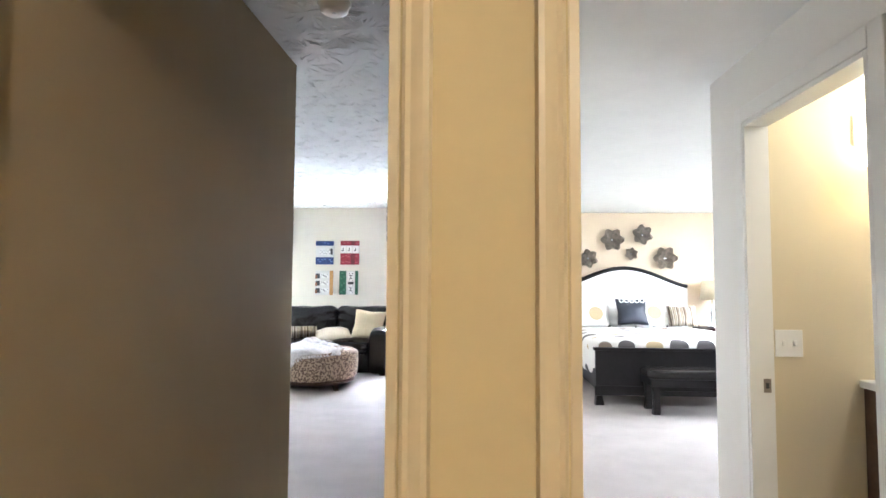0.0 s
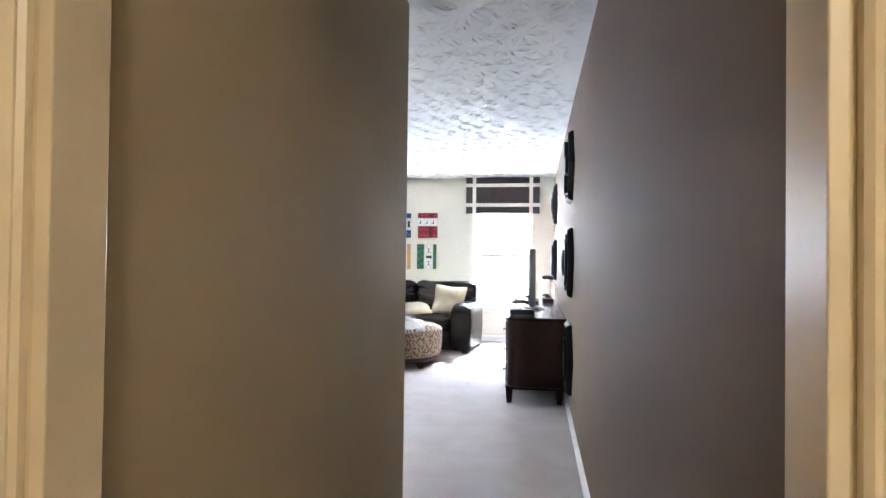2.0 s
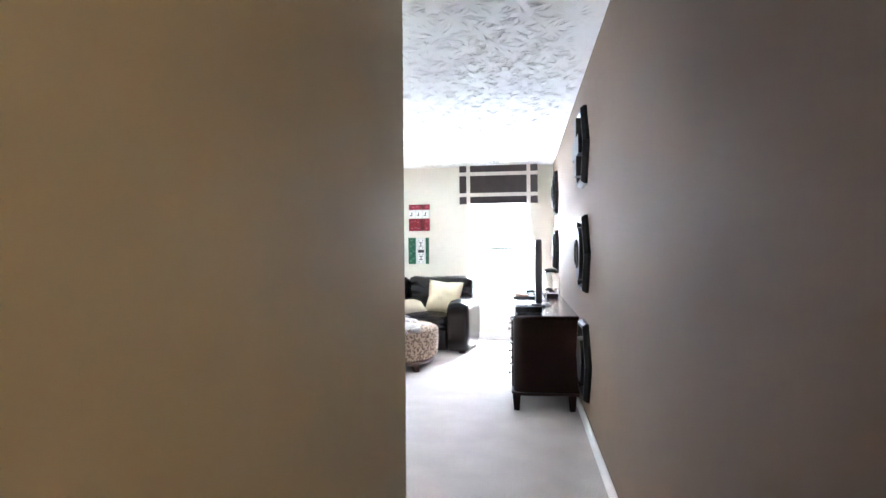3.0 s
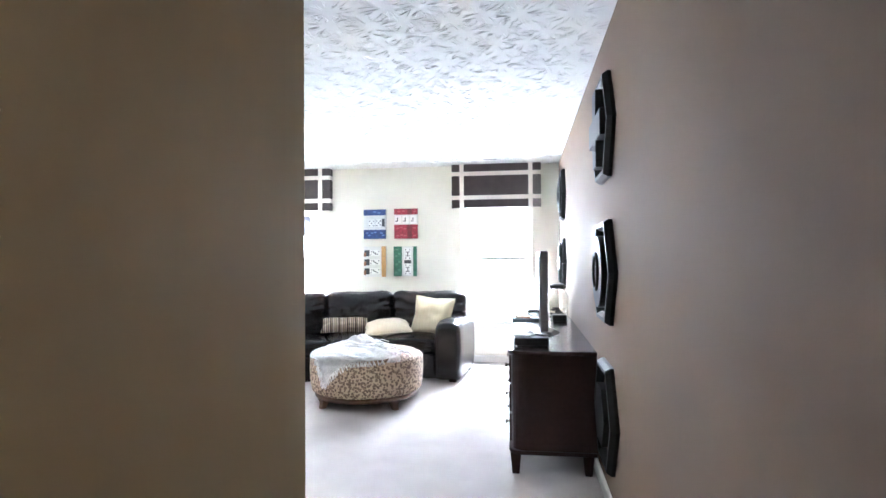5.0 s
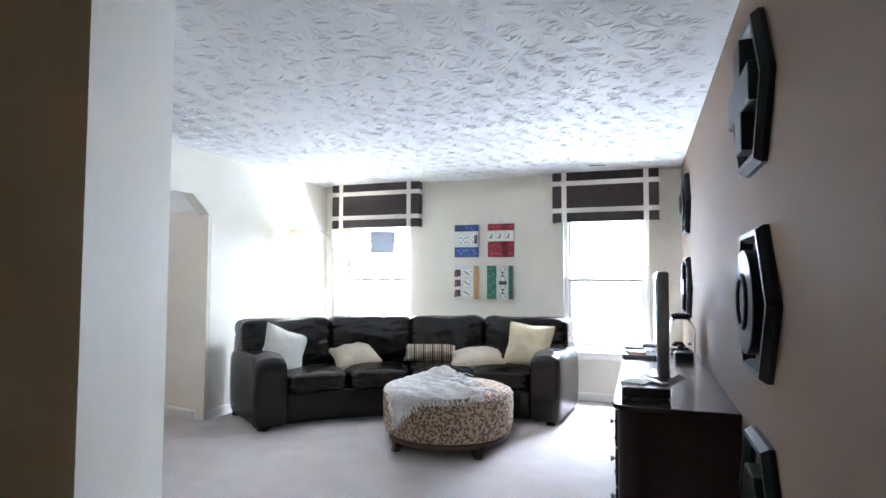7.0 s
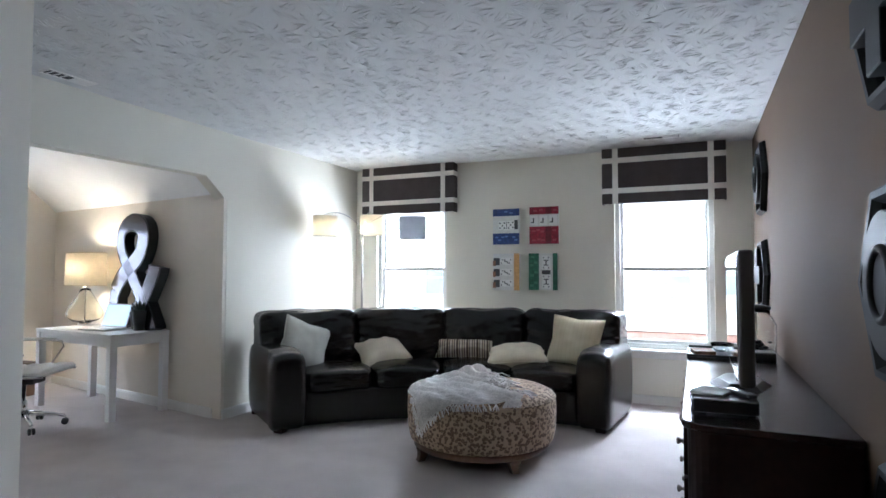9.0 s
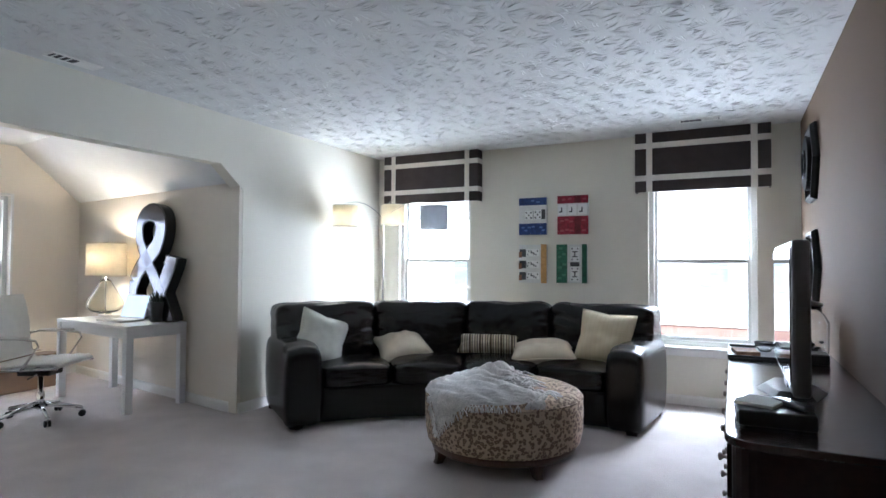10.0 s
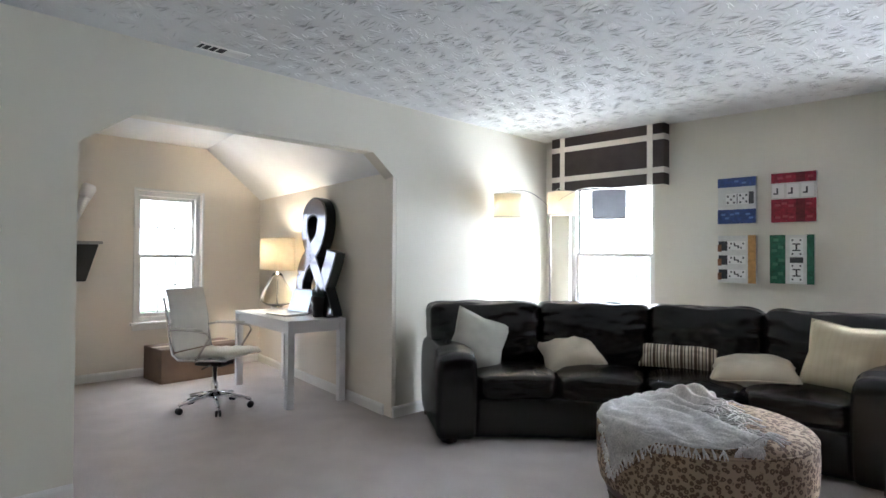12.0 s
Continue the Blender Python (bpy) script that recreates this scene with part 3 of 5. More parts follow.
# ---- dresser ----
def build_dresser():
    d = thing("dresser", "espresso wooden dresser against the taupe wall", "dresser")
    x0, x1, y0, y1, top = -0.535, -0.012, 5.26, 7.55, 0.742
    r = 0.09
    out = [(x1, y0), (x1, y1)]
    for k in range(7):
        a = radians(90 * k / 6)
        out.append((x0 + r - r * math.sin(a), y1 - r + r * math.cos(a)))
    for k in range(7):
        a = radians(90 * k / 6)
        out.append((x0 + r - r * math.cos(a), y0 + r - r * math.sin(a)))
    part("top", prism(out, lambda u, v, w: (u, v, top - 0.026 + w), 0.026, 0.006), POLISHED, d, "polished top")
    body = [(u + (0.02 if u < x0 + 0.2 else 0), v + (0.02 if v < y0 + 0.2 else -0.02)) for u, v in out]
    part("body", prism(body, lambda u, v, w: (u, v, 0.13 + w), top - 0.026 - 0.13), DARKWOOD, d)
    part("moulding", prism(out, lambda u, v, w: (u * 0.99 - 0.002, v, 0.125 + w), 0.022, 0.005), DARKWOOD, d)
    for fx, fy in ((x0 + 0.045, y0 + 0.06), (x1 - 0.05, y0 + 0.06), (x0 + 0.045, y1 - 0.06), (x1 - 0.05, y1 - 0.06)):
        bm = bmesh.new()
        add_box(bm, fx - 0.032, fy - 0.032, 0.0, fx + 0.032, fy + 0.032, 0.13, 0.004)
        for v in bm.verts:
            if v.co.z < 0.06:
                v.co.x, v.co.y = fx + (v.co.x - fx) * 0.68, fy + (v.co.y - fy) * 0.68
        part("leg", bm, DARKWOOD, d)
    cols = 3
    span = (y1 - y0 - 0.26) / cols
    for c in range(cols):
        for rz in range(3):
            ya, yb = y0 + 0.13 + c * span + 0.008, y0 + 0.13 + (c + 1) * span - 0.008
            za, zb = 0.165 + rz * 0.18, 0.165 + (rz + 1) * 0.18 - 0.012
            dr = part("drawer", box(x0 + 0.006, ya, za, x0 + 0.03, yb, zb, 0.004), DARKWOOD, d)
            for ky in (ya + 0.14, yb - 0.14):
                k = lathe([(0, 0), (0.007, 0), (0.006, 0.012), (0.013, 0.018), (0.014, 0.026), (0, 0.03)], 12)
                bmesh.ops.transform(k, matrix=pose(x0 + 0.006, ky, (za + zb) / 2, 0, -90, 0), verts=k.verts)
                part("knob", k, BRONZE, dr, "", True)
    return d


build_dresser()


# ---- television ----
def build_tv():
    t = thing("television", "flat television on a swivel stand on the dresser", "television", pose(-0.30, 6.12, 0.742))
    part("stand_base", prism([(-0.13, 0.0), (-0.07, 0.19), (0.07, 0.19), (0.13, 0.0), (0.07, -0.19), (-0.07, -0.19)], lambda u, v, w: (u * (1 - w * 12), v * (1 - w * 8), w), 0.024, 0.003), BLACK, t)
    part("stand_neck", box(-0.02, -0.07, 0.017, 0.02, 0.07, 0.09, 0.006), BLACK, t)
    part("housing", box(-0.03, -0.46, 0.06, 0.027, 0.46, 0.60, 0.012), TV_EDGE, t)
    part("screen", box(-0.0345, -0.435, 0.09, -0.0302, 0.435, 0.575, 0.001), SCREEN, t, "glossy black screen")
    return t


TV_EDGE = mat("tv_grey_plastic", (0.12, 0.11, 0.115), 0.35, var=0.08)
SCREEN = mat("tv_screen", (0.008, 0.008, 0.01), 0.08, var=0.02, spec=0.6)
build_tv()


# ---- valances ----
def build_valance(x0, x1, label):
    v = thing("valance", label, "valance", pose(x0, FAR, 1.918), "window valances")
    w, h, d = x1 - x0, 0.54, 0.12
    part("front_panel", box(0, -d, 0, w, -d + 0.012, h, 0.005), VALANCE, v)
    part("side_panel", box(0, -d + 0.013, 0, 0.012, -0.002, h, 0.003), VALANCE, v)
    part("side_panel", box(w - 0.012, -d + 0.013, 0, w, -0.002, h, 0.003), VALANCE, v)
    part("top_board", box(0.013, -d + 0.013, h - 0.014, w - 0.013, -0.002, h - 0.002, 0.003), VALANCE, v)
    e = 0.0025
    for z in (0.10, 0.395):
        bm = bmesh.new()
        add_box(bm, -e, -d - e, z, w + e, -d + 0.001, z + 0.052)
        add_box(bm, -e, -d + 0.001, z, 0.001, -0.003, z + 0.052)
        add_box(bm, w - 0.001, -d + 0.001, z, w + e, -0.003, z + 0.052)
        part("ribbon", bm, RIBBON, v, "ivory ribbon band")
    for x in (0.1, w - 0.152):
        part("ribbon", box(x, -d - 2 * e, -e, x + 0.052, -d - e + 0.0005, h - 0.001), RIBBON, v, "ivory ribbon band")
    return v


build_valance(-1.315, -0.22, "charcoal box valance with ivory ribbon over the bare window")
build_valance(-4.045, -2.888, "charcoal box valance with ivory ribbon in the room corner")


# ---- hexagonal wall frames ----
def build_hex(y, z, kind_):
    names = {"cross": "black hexagonal wall frame holding a cross", "ring": "black hexagonal wall frame holding a round disc", "plain": "black hexagonal wall frame with inner hexagon"}
    h = thing("wall_frame", names[kind_], "wall decor", pose(-0.001, y, z), "hexagonal wall frames")
    big = [(-0.33, 0), (-0.165, 0.262), (0.165, 0.262), (0.33, 0), (0.165, -0.262), (-0.165, -0.262)]
    bm = bmesh.new()
    vs = []
    for s, x in ((1.0, 0.0), (1.0, -0.018), (0.94, -0.042), (0.87, -0.042), (0.82, -0.02), (0.82, 0.0)):
        vs.append([bm.verts.new((x, u * s, v * s)) for u, v in big])
    for a, b in zip(vs, vs[1:] + vs[:1]):
        for i in range(6):
            bm.faces.new((a[i], a[(i + 1) % 6], b[(i + 1) % 6], b[i]))
    part("frame", bm, FRAMEBLACK, h)

    def flat(outline, x, t, name, m, lab=""):
        part(name, prism(outline, lambda u, v, w: (x - w, u, v), t, 0.003, 1), m, h, lab)
    if kind_ == "cross":
        c, l1, l2 = 0.065, 0.225, 0.198
        flat([(-c, -l2), (c, -l2), (c, -c), (l1, -c), (l1, c), (c, c), (c, l2), (-c, l2), (-c, c), (-l1, c), (-l1, -c), (-c, -c)], -0.004, 0.06, "cross", FRAMEBLACK)
    elif kind_ == "ring":
        flat([(0.185 * math.cos(k * math.pi / 20), 0.185 * math.sin(k * math.pi / 20)) for k in range(40)], -0.004, 0.055, "disc", FRAMEBLACK)
        part("ring", tube([(-0.06, 0.09 * math.cos(k * math.pi / 20), 0.09 * math.sin(k * math.pi / 20)) for k in range(40)], 0.012, 8, True), FRAMEBLACK, h, "", True)
    else:
        flat([(u * 0.55, v * 0.55) for u, v in big], -0.004, 0.05, "inner_hexagon", FRAMEBLACK)
    return h


for hy, hz, hk in ((4.86, 1.955, "cross"), (4.86, 1.222, "ring"), (4.86, 0.49, "plain"), (8.1, 1.965, "ring"), (8.1, 1.235, "cross")):
    build_hex(hy, hz, hk)


# ---- cushions on the sofa ----
SAGE = mat("sage_grey_linen", (0.50, 0.50, 0.44), 0.9, var=0.08, scale=8, fine=0.12, fine_scale=400, bump=0.4, bump_scale=400)
CREAM = mat("cream_cotton", (0.66, 0.57, 0.40), 0.9, var=0.06, scale=8, fine=0.08, fine_scale=400, bump=0.4, bump_scale=300)
OAT = mat("oatmeal_linen", (0.62, 0.545, 0.42), 0.9, var=0.08, scale=8, fine=0.1, fine_scale=400, bump=0.4, bump_scale=400)
STRIPE = stripes_material("striped_cushion_cloth", [(0.10, 0.07, 0.05), (0.45, 0.38, 0.28), (0.06, 0.045, 0.04), (0.6, 0.53, 0.42)], 0, 11.0)
IVORY_STRIPE = stripes_material("cream_ribbed_cloth", [(0.66, 0.58, 0.41), (0.645, 0.562, 0.39), (0.67, 0.59, 0.425)], 0, 9.0)


def cushion(label, angle, r, z, w, h, t, tilt, spin, m, seed, turn=0.0):
    x, y = SOFA_C[0] + r * math.cos(radians(angle)), SOFA_C[1] + r * math.sin(radians(angle))
    c = part("throw_pillow", pillow_mesh(w, h, t, 18, 0.0, seed), m, None, "", True)
    c.matrix_basis = pose(x, y, z, tilt, 0, angle - 90 + turn) @ pose(0, 0, 0, 0, 0, spin)
    tagged(c, label, "pillow", "throw pillows on the sofa")
    rim = []
    for i in range(48):
        k = i / 48 * 4
        side_, f = int(k), k - int(k)
        u, v = [(2 * f - 1, -1), (1, 2 * f - 1), (1 - 2 * f, 1), (-1, 1 - 2 * f)][side_]
        q = 1 - 0.11 * (1 - (abs(u) * abs(v)) ** 0.8)
        rim.append((u * w / 2 * q, v * h / 2 * q, 0))
    part("piping", tube(rim, 0.005, 6, True), m, c, "", True)
    return c


cushion("sage grey square pillow leaning in the sofa corner", 139.6, 2.73, 0.635, 0.42, 0.42, 0.17, 66, -24, SAGE, 1, 14)
cushion("cream pillow slumped on the sofa seat", 125.2, 2.82, 0.545, 0.45, 0.34, 0.2, 30, 14, OAT, 5)
cushion("brown and cream striped bolster pillow", 109.5, 2.83, 0.555, 0.56, 0.17, 0.2, 62, 0, STRIPE, 9)
cushion("oatmeal linen pillow lying on the seat", 100.0, 2.73, 0.525, 0.52, 0.38, 0.17, 14, 14, OAT, 12, -6)
cushion("cream ribbed square pillow propped upright", 89.5, 2.78, 0.655, 0.45, 0.43, 0.17, 70, -5, IVORY_STRIPE, 17, -4)


# ---- throw blanket on the ottoman ----
THROW = mat("white_grey_woven_throw", (0.84, 0.82, 0.80), 0.95, var=0.12, scale=22, fine=0.2, fine_scale=120, bump=0.5, bump_scale=160, dist=0.003)


def build_throw():
    th = thing("throw_blanket", "white and grey fringed throw draped over the ottoman", "blanket", pose(-1.87, 6.96, 0, 0, 0, 45))
    R, top = 0.522, 0.473
    n, m_ = 84, 80

    def place(s, d):
        """s runs from the hanging side over the top, d along the rim."""
        r = math.hypot(s, d)
        q = Vector((s * 6, d * 6, 0.3))
        bunch = min(1.0, max(0.0, (s + 0.24) / 0.26)) * (0.45 + 0.55 * min(1.0, max(0.0, (0.45 - abs(d - 0.05)) / 0.25)))
        fold = abs(math.sin(s * 30 + d * 9 + 3.5 * noise.noise(q * 0.6))) ** 1.5
        ridge = 0.007 + (0.25 + 0.75 * bunch) * 0.045 * fold + bunch * (0.075 * max(0.0, noise.noise(q) + 0.15)) + 0.012 * abs(noise.noise(q * 1.5 + Vector((4, 1, 0)))) + 0.007 * abs(noise.noise(q * 4))
        a = math.atan2(d, s)
        if r < R - 0.05:
            return Vector((s, d, top - 0.042 * (r / R) ** 4 + ridge))
        over = r - (R - 0.05)
        out = R + 0.008 + 0.02 * abs(noise.noise(Vector((a * 9, over * 2, 1))))
        bend = min(1.0, over / 0.07)
        rr = (R - 0.05) * (1 - bend) + out * bend
        z = top - 0.032 + ridge * (1 - bend) - max(0.0, over - 0.03)
        return Vector((math.cos(a) * rr, math.sin(a) * rr, z))
    bm = bmesh.new()
    grid = []
    for i in range(n + 1):
        row = []
        for j in range(m_ + 1):
            fu, fv = i / n, j / m_
            d = -0.50 + 0.96 * fv + 0.02 * noise.noise(Vector((fu * 4, 2, 0)))
            rim = math.sqrt(max(0.0, 0.5 ** 2 - min(0.25, d * d)))
            hang = 0.02 + 0.20 * max(0.0, 1 - abs(d + 0.22) / 0.14)
            left = -rim - hang
            right = 0.02 + 0.13 * fv + 0.04 * math.sin(fv * 13) + 0.03 * math.sin(fv * 29)
            s = left + (right - left) * fu
            row.append(bm.verts.new(place(s, d)))
        grid.append(row)
    for i in range(n):
        for j in range(m_):
            bm.faces.new((grid[i][j], grid[i + 1][j], grid[i + 1][j + 1], grid[i][j + 1]))
    edge = [grid[i][0].co.copy() for i in range(0, n + 1, 2)] + [grid[n][j].co.copy() for j in range(0, m_ // 2)] + [grid[0][j].co.copy() for j in range(0, m_ // 2)]
    bmesh.ops.solidify(bm, geom=bm.faces[:], thickness=0.003)
    part("cloth", bm, THROW, th, "", True)
    rng = random.Random(4)
    fr = bmesh.new()
    for p in edge:
        for k in range(3):
            a = rng.uniform(0, 6.28)
            out = Vector((p.x, p.y, 0)).normalized()
            inside = math.hypot(p.x, p.y) < R - 0.04
            if inside:
                step = Vector((math.cos(a), math.sin(a), 0)) * 0.028
                pts = [p + Vector((0, 0, 0.004)), p + step + Vector((0, 0, 0.014)), p + step * 2.0 + Vector((0.01 * math.sin(a * 3), 0, 0.006)), p + step * 3.2 + Vector((0, 0, -0.004))]
            else:
                side_ = Vector((-out.y, out.x, 0)) * rng.uniform(-0.02, 0.02)
                pts = [p + out * 0.004, p + out * 0.012 + side_ * 0.5 + Vector((0, 0, -0.012)), p + out * 0.008 + side_ + Vector((0, 0, -0.026)), p + out * 0.01 + side_ * 1.3 + Vector((0, 0, -0.042))]
            add_tube(fr, pts, [0.003, 0.004, 0.004, 0.003], 5)
    part("fringe", fr, THROW, th, "knotted white fringe", True)
    return th


build_throw()


# ---- canvas prints ----
def build_canvas(x0, z0, w, h, design, label):
    c = thing("canvas_print", label, "wall art", pose(x0, FAR - 0.002, z0), "domino canvas prints")
    d = 0.04
    part("canvas", box(0, -d, 0, w, 0, h, 0.003), CANVAS, c)

    def patch(name, u0, v0, u1, v1, m, lift):
        part(name, box(u0 * w, -d - 0.0012 * lift - 0.0004, v0 * h, u1 * w, -d + 0.0005, v1 * h), m, c)

    def spots(name, places, su, sv, m, lift):
        bm = bmesh.new()
        for u, v in places:
            add_box(bm, u * w - su, -d - 0.0012 * lift - 0.0004, v * h - sv, u * w + su, -d + 0.0005, v * h + sv)
        tagged(part(name, bm, m, c), kind="stuff")
    if design == "blue":
        for a, b in ((0.0, 0.31), (0.80, 1.0)):
            patch("band", -0.004, a, 1.004, b, ART_BLUE, 1)
        patch("tile", 0.22, 0.42, 0.82, 0.66, ART_WHITE, 1)
        patch("tile_side", 0.82, 0.42, 0.95, 0.68, ART_DARK, 1)
        spots("pip_pattern", [(0.27, 0.46), (0.27, 0.6), (0.36, 0.53), (0.44, 0.46), (0.44, 0.6), (0.60, 0.46), (0.60, 0.61), (0.68, 0.54), (0.76, 0.47), (0.76, 0.61)], 0.007, 0.008, ART_DARK, 2)
        patch("tile_bar", 0.51, 0.43, 0.53, 0.65, ART_DARK, 2)
        spots("motif", [(0.15, 0.2), (0.25, 0.12), (0.38, 0.2), (0.52, 0.22), (0.8, 0.2), (0.88, 0.12), (0.5, 0.92), (0.7, 0.88)], 0.016, 0.008, ART_BLUE_PALE, 2)
    elif design == "red":
        for a, b in ((0.0, 0.47), (0.80, 1.0)):
            patch("band", -0.004, a, 1.004, b, ART_RED, 1)
        patch("band_dark", 0.56, 0.0, 0.76, 0.46, ART_RED_DARK, 2)
        patch("band_dark", 0.56, 0.81, 0.76, 1.0, ART_RED_DARK, 2)
        for k in range(3):
            patch("tile", 0.02 + 0.33 * k, 0.50, 0.29 + 0.33 * k, 0.77, ART_WHITE, 1)
            patch("numeral", 0.12 + 0.33 * k, 0.57, 0.16 + 0.33 * k, 0.70, ART_DARK, 2)
            patch("numeral", 0.05 + 0.33 * k, 0.57, 0.16 + 0.33 * k, 0.60, ART_DARK, 2)
        spots("motif", [(0.15, 0.35), (0.3, 0.38), (0.45, 0.33), (0.85, 0.36), (0.15, 0.1), (0.32, 0.12), (0.46, 0.1), (0.86, 0.1), (0.2, 0.9), (0.4, 0.92), (0.88, 0.9)], 0.018, 0.009, ART_RED_PALE, 3)
    elif design == "tan":
        patch("band", 0.80, -0.003, 1.004, 1.003, ART_TAN, 1)
        for k in range(3):
            z = 0.11 + 0.30 * k
            patch("tile_shade", 0.02, z - 0.03, 0.26, z + 0.17, ART_DARK, 1)
            patch("tile_edge", -0.004, z - 0.05, 0.1, z + 0.1, ART_BROWN, 2)
            patch("tile", 0.26, z - 0.01, 0.74, z + 0.17, ART_WHITE, 1)
            patch("numeral", 0.44, z + 0.06, 0.56, z + 0.085, ART_DARK, 2)
            patch("numeral", 0.53, z + 0.02, 0.57, z + 0.07, ART_DARK, 2)
            patch("numeral", 0.43, z + 0.08, 0.47, z + 0.14, ART_DARK, 2)
            spots("pip_pattern", [(0.32, z + 0.03), (0.36, z + 0.12), (0.62, z + 0.03), (0.68, z + 0.12)], 0.006, 0.007, ART_DARK, 2)
    else:
        patch("band", -0.004, -0.003, 0.36, 1.003, ART_GREEN, 1)
        patch("band", 0.84, -0.003, 1.004, 1.003, ART_GREEN, 1)
        for k in range(2):
            z = 0.04 + 0.52 * k
            patch("tile", 0.46, z, 0.76, z + 0.38, ART_WHITE, 1)
            patch("numeral", 0.59, z + 0.12, 0.63, z + 0.25, ART_DARK, 2)
            patch("numeral", 0.52, z + 0.11, 0.70, z + 0.135, ART_DARK, 2)
            patch("numeral", 0.52, z + 0.24, 0.70, z + 0.265, ART_DARK, 2)
            spots("pip_pattern", [(0.52, z + 0.05), (0.70, z + 0.05), (0.52, z + 0.33), (0.70, z + 0.33)], 0.006, 0.007, ART_DARK, 2)
        patch("tile_shade", 0.46, 0.43, 0.76, 0.54, ART_DARK, 1)
        spots("motif", [(0.1, 0.12), (0.25, 0.2), (0.12, 0.4), (0.26, 0.48), (0.1, 0.68), (0.25, 0.75), (0.14, 0.9)], 0.018, 0.012, ART_GREEN_PALE, 2)
    return c


CANVAS = mat("canvas_white", (0.66, 0.66, 0.63), 0.85, var=0.05, scale=40, fine=0.06, fine_scale=600)
ART_WHITE = mat("print_white", (0.78, 0.78, 0.76), 0.7, var=0.03)
ART_DARK = mat("print_black", (0.05, 0.05, 0.055), 0.7, var=0.2, scale=30)
ART_BLUE = mat("print_blue", (0.025, 0.055, 0.19), 0.7, var=0.35, scale=40)
ART_BLUE_PALE = mat("print_pale_blue", (0.12, 0.2, 0.45), 0.7, var=0.1)
ART_RED = mat("print_red", (0.26, 0.016, 0.034), 0.7, var=0.35, scale=40)
ART_RED_DARK = mat("print_dark_red", (0.14, 0.012, 0.02), 0.7, var=0.3, scale=40)
ART_RED_PALE = mat("print_pale_red", (0.36, 0.07, 0.09), 0.7, var=0.1)
ART_TAN = mat("print_tan", (0.50, 0.28, 0.10), 0.7, var=0.2, scale=30)
ART_BROWN = mat("print_brown", (0.22, 0.10, 0.05), 0.7, var=0.3, scale=40)
ART_GREEN = mat("print_green", (0.022, 0.115, 0.065), 0.7, var=0.4, scale=40)
ART_GREEN_PALE = mat("print_pale_green", (0.07, 0.2, 0.12), 0.7, var=0.1)
build_canvas(-2.462, 1.55, 0.288, 0.375, "blue", "blue and white domino canvas print")
build_canvas(-2.062, 1.548, 0.302, 0.382, "red", "red and white domino canvas print")
build_canvas(-2.462, 1.066, 0.288, 0.386, "tan", "white and tan domino canvas print")
build_canvas(-2.072, 1.073, 0.298, 0.376, "green", "green and white domino canvas print")


# ---- arc floor lamp with three shades ----
LAMP_CLOTH = mat("cream_lamp_shade", (0.86, 0.80, 0.68), 0.8, var=0.04, scale=20, fine=0.05, fine_scale=300)


def translucent(m, amount):
    """Lets light through a thin cloth."""
    nt = m.node_tree
    b = nt.nodes["Principled BSDF"]
    out = nt.nodes["Material Output"]
    tr = nt.nodes.new("ShaderNodeBsdfTranslucent")
    src = b.inputs["Base Color"].links[0].from_socket
    nt.links.new(src, tr.inputs["Color"])
    mix = nt.nodes.new("ShaderNodeMixShader")
    mix.inputs[0].default_value = amount
    nt.links.new(b.outputs[0], mix.inputs[1])
    nt.links.new(tr.outputs[0], mix.inputs[2])
    nt.links.new(mix.outputs[0], out.inputs["Surface"])


translucent(LAMP_CLOTH, 0.75)
# unlit third shade: its grey against the window is put into the colour
UNLIT_CLOTH = mat("unlit_lamp_shade", (0.78, 0.8, 0.84), 0.8, var=0.04, scale=20)
translucent(UNLIT_CLOTH, 0.75)


def shade_mesh(r0, r1, h, sx=1.0, sy=1.0):
    bm = lathe([(r1, -h / 2), (r0, h / 2), (r0 - 0.004, h / 2), (r1 - 0.004, -h / 2), (r1, -h / 2)], 40)
    bmesh.ops.remove_doubles(bm, verts=bm.verts[:], dist=0.0002)
    for v in bm.verts:
        v.co.x *= sx
        v.co.y *= sy
    return bm


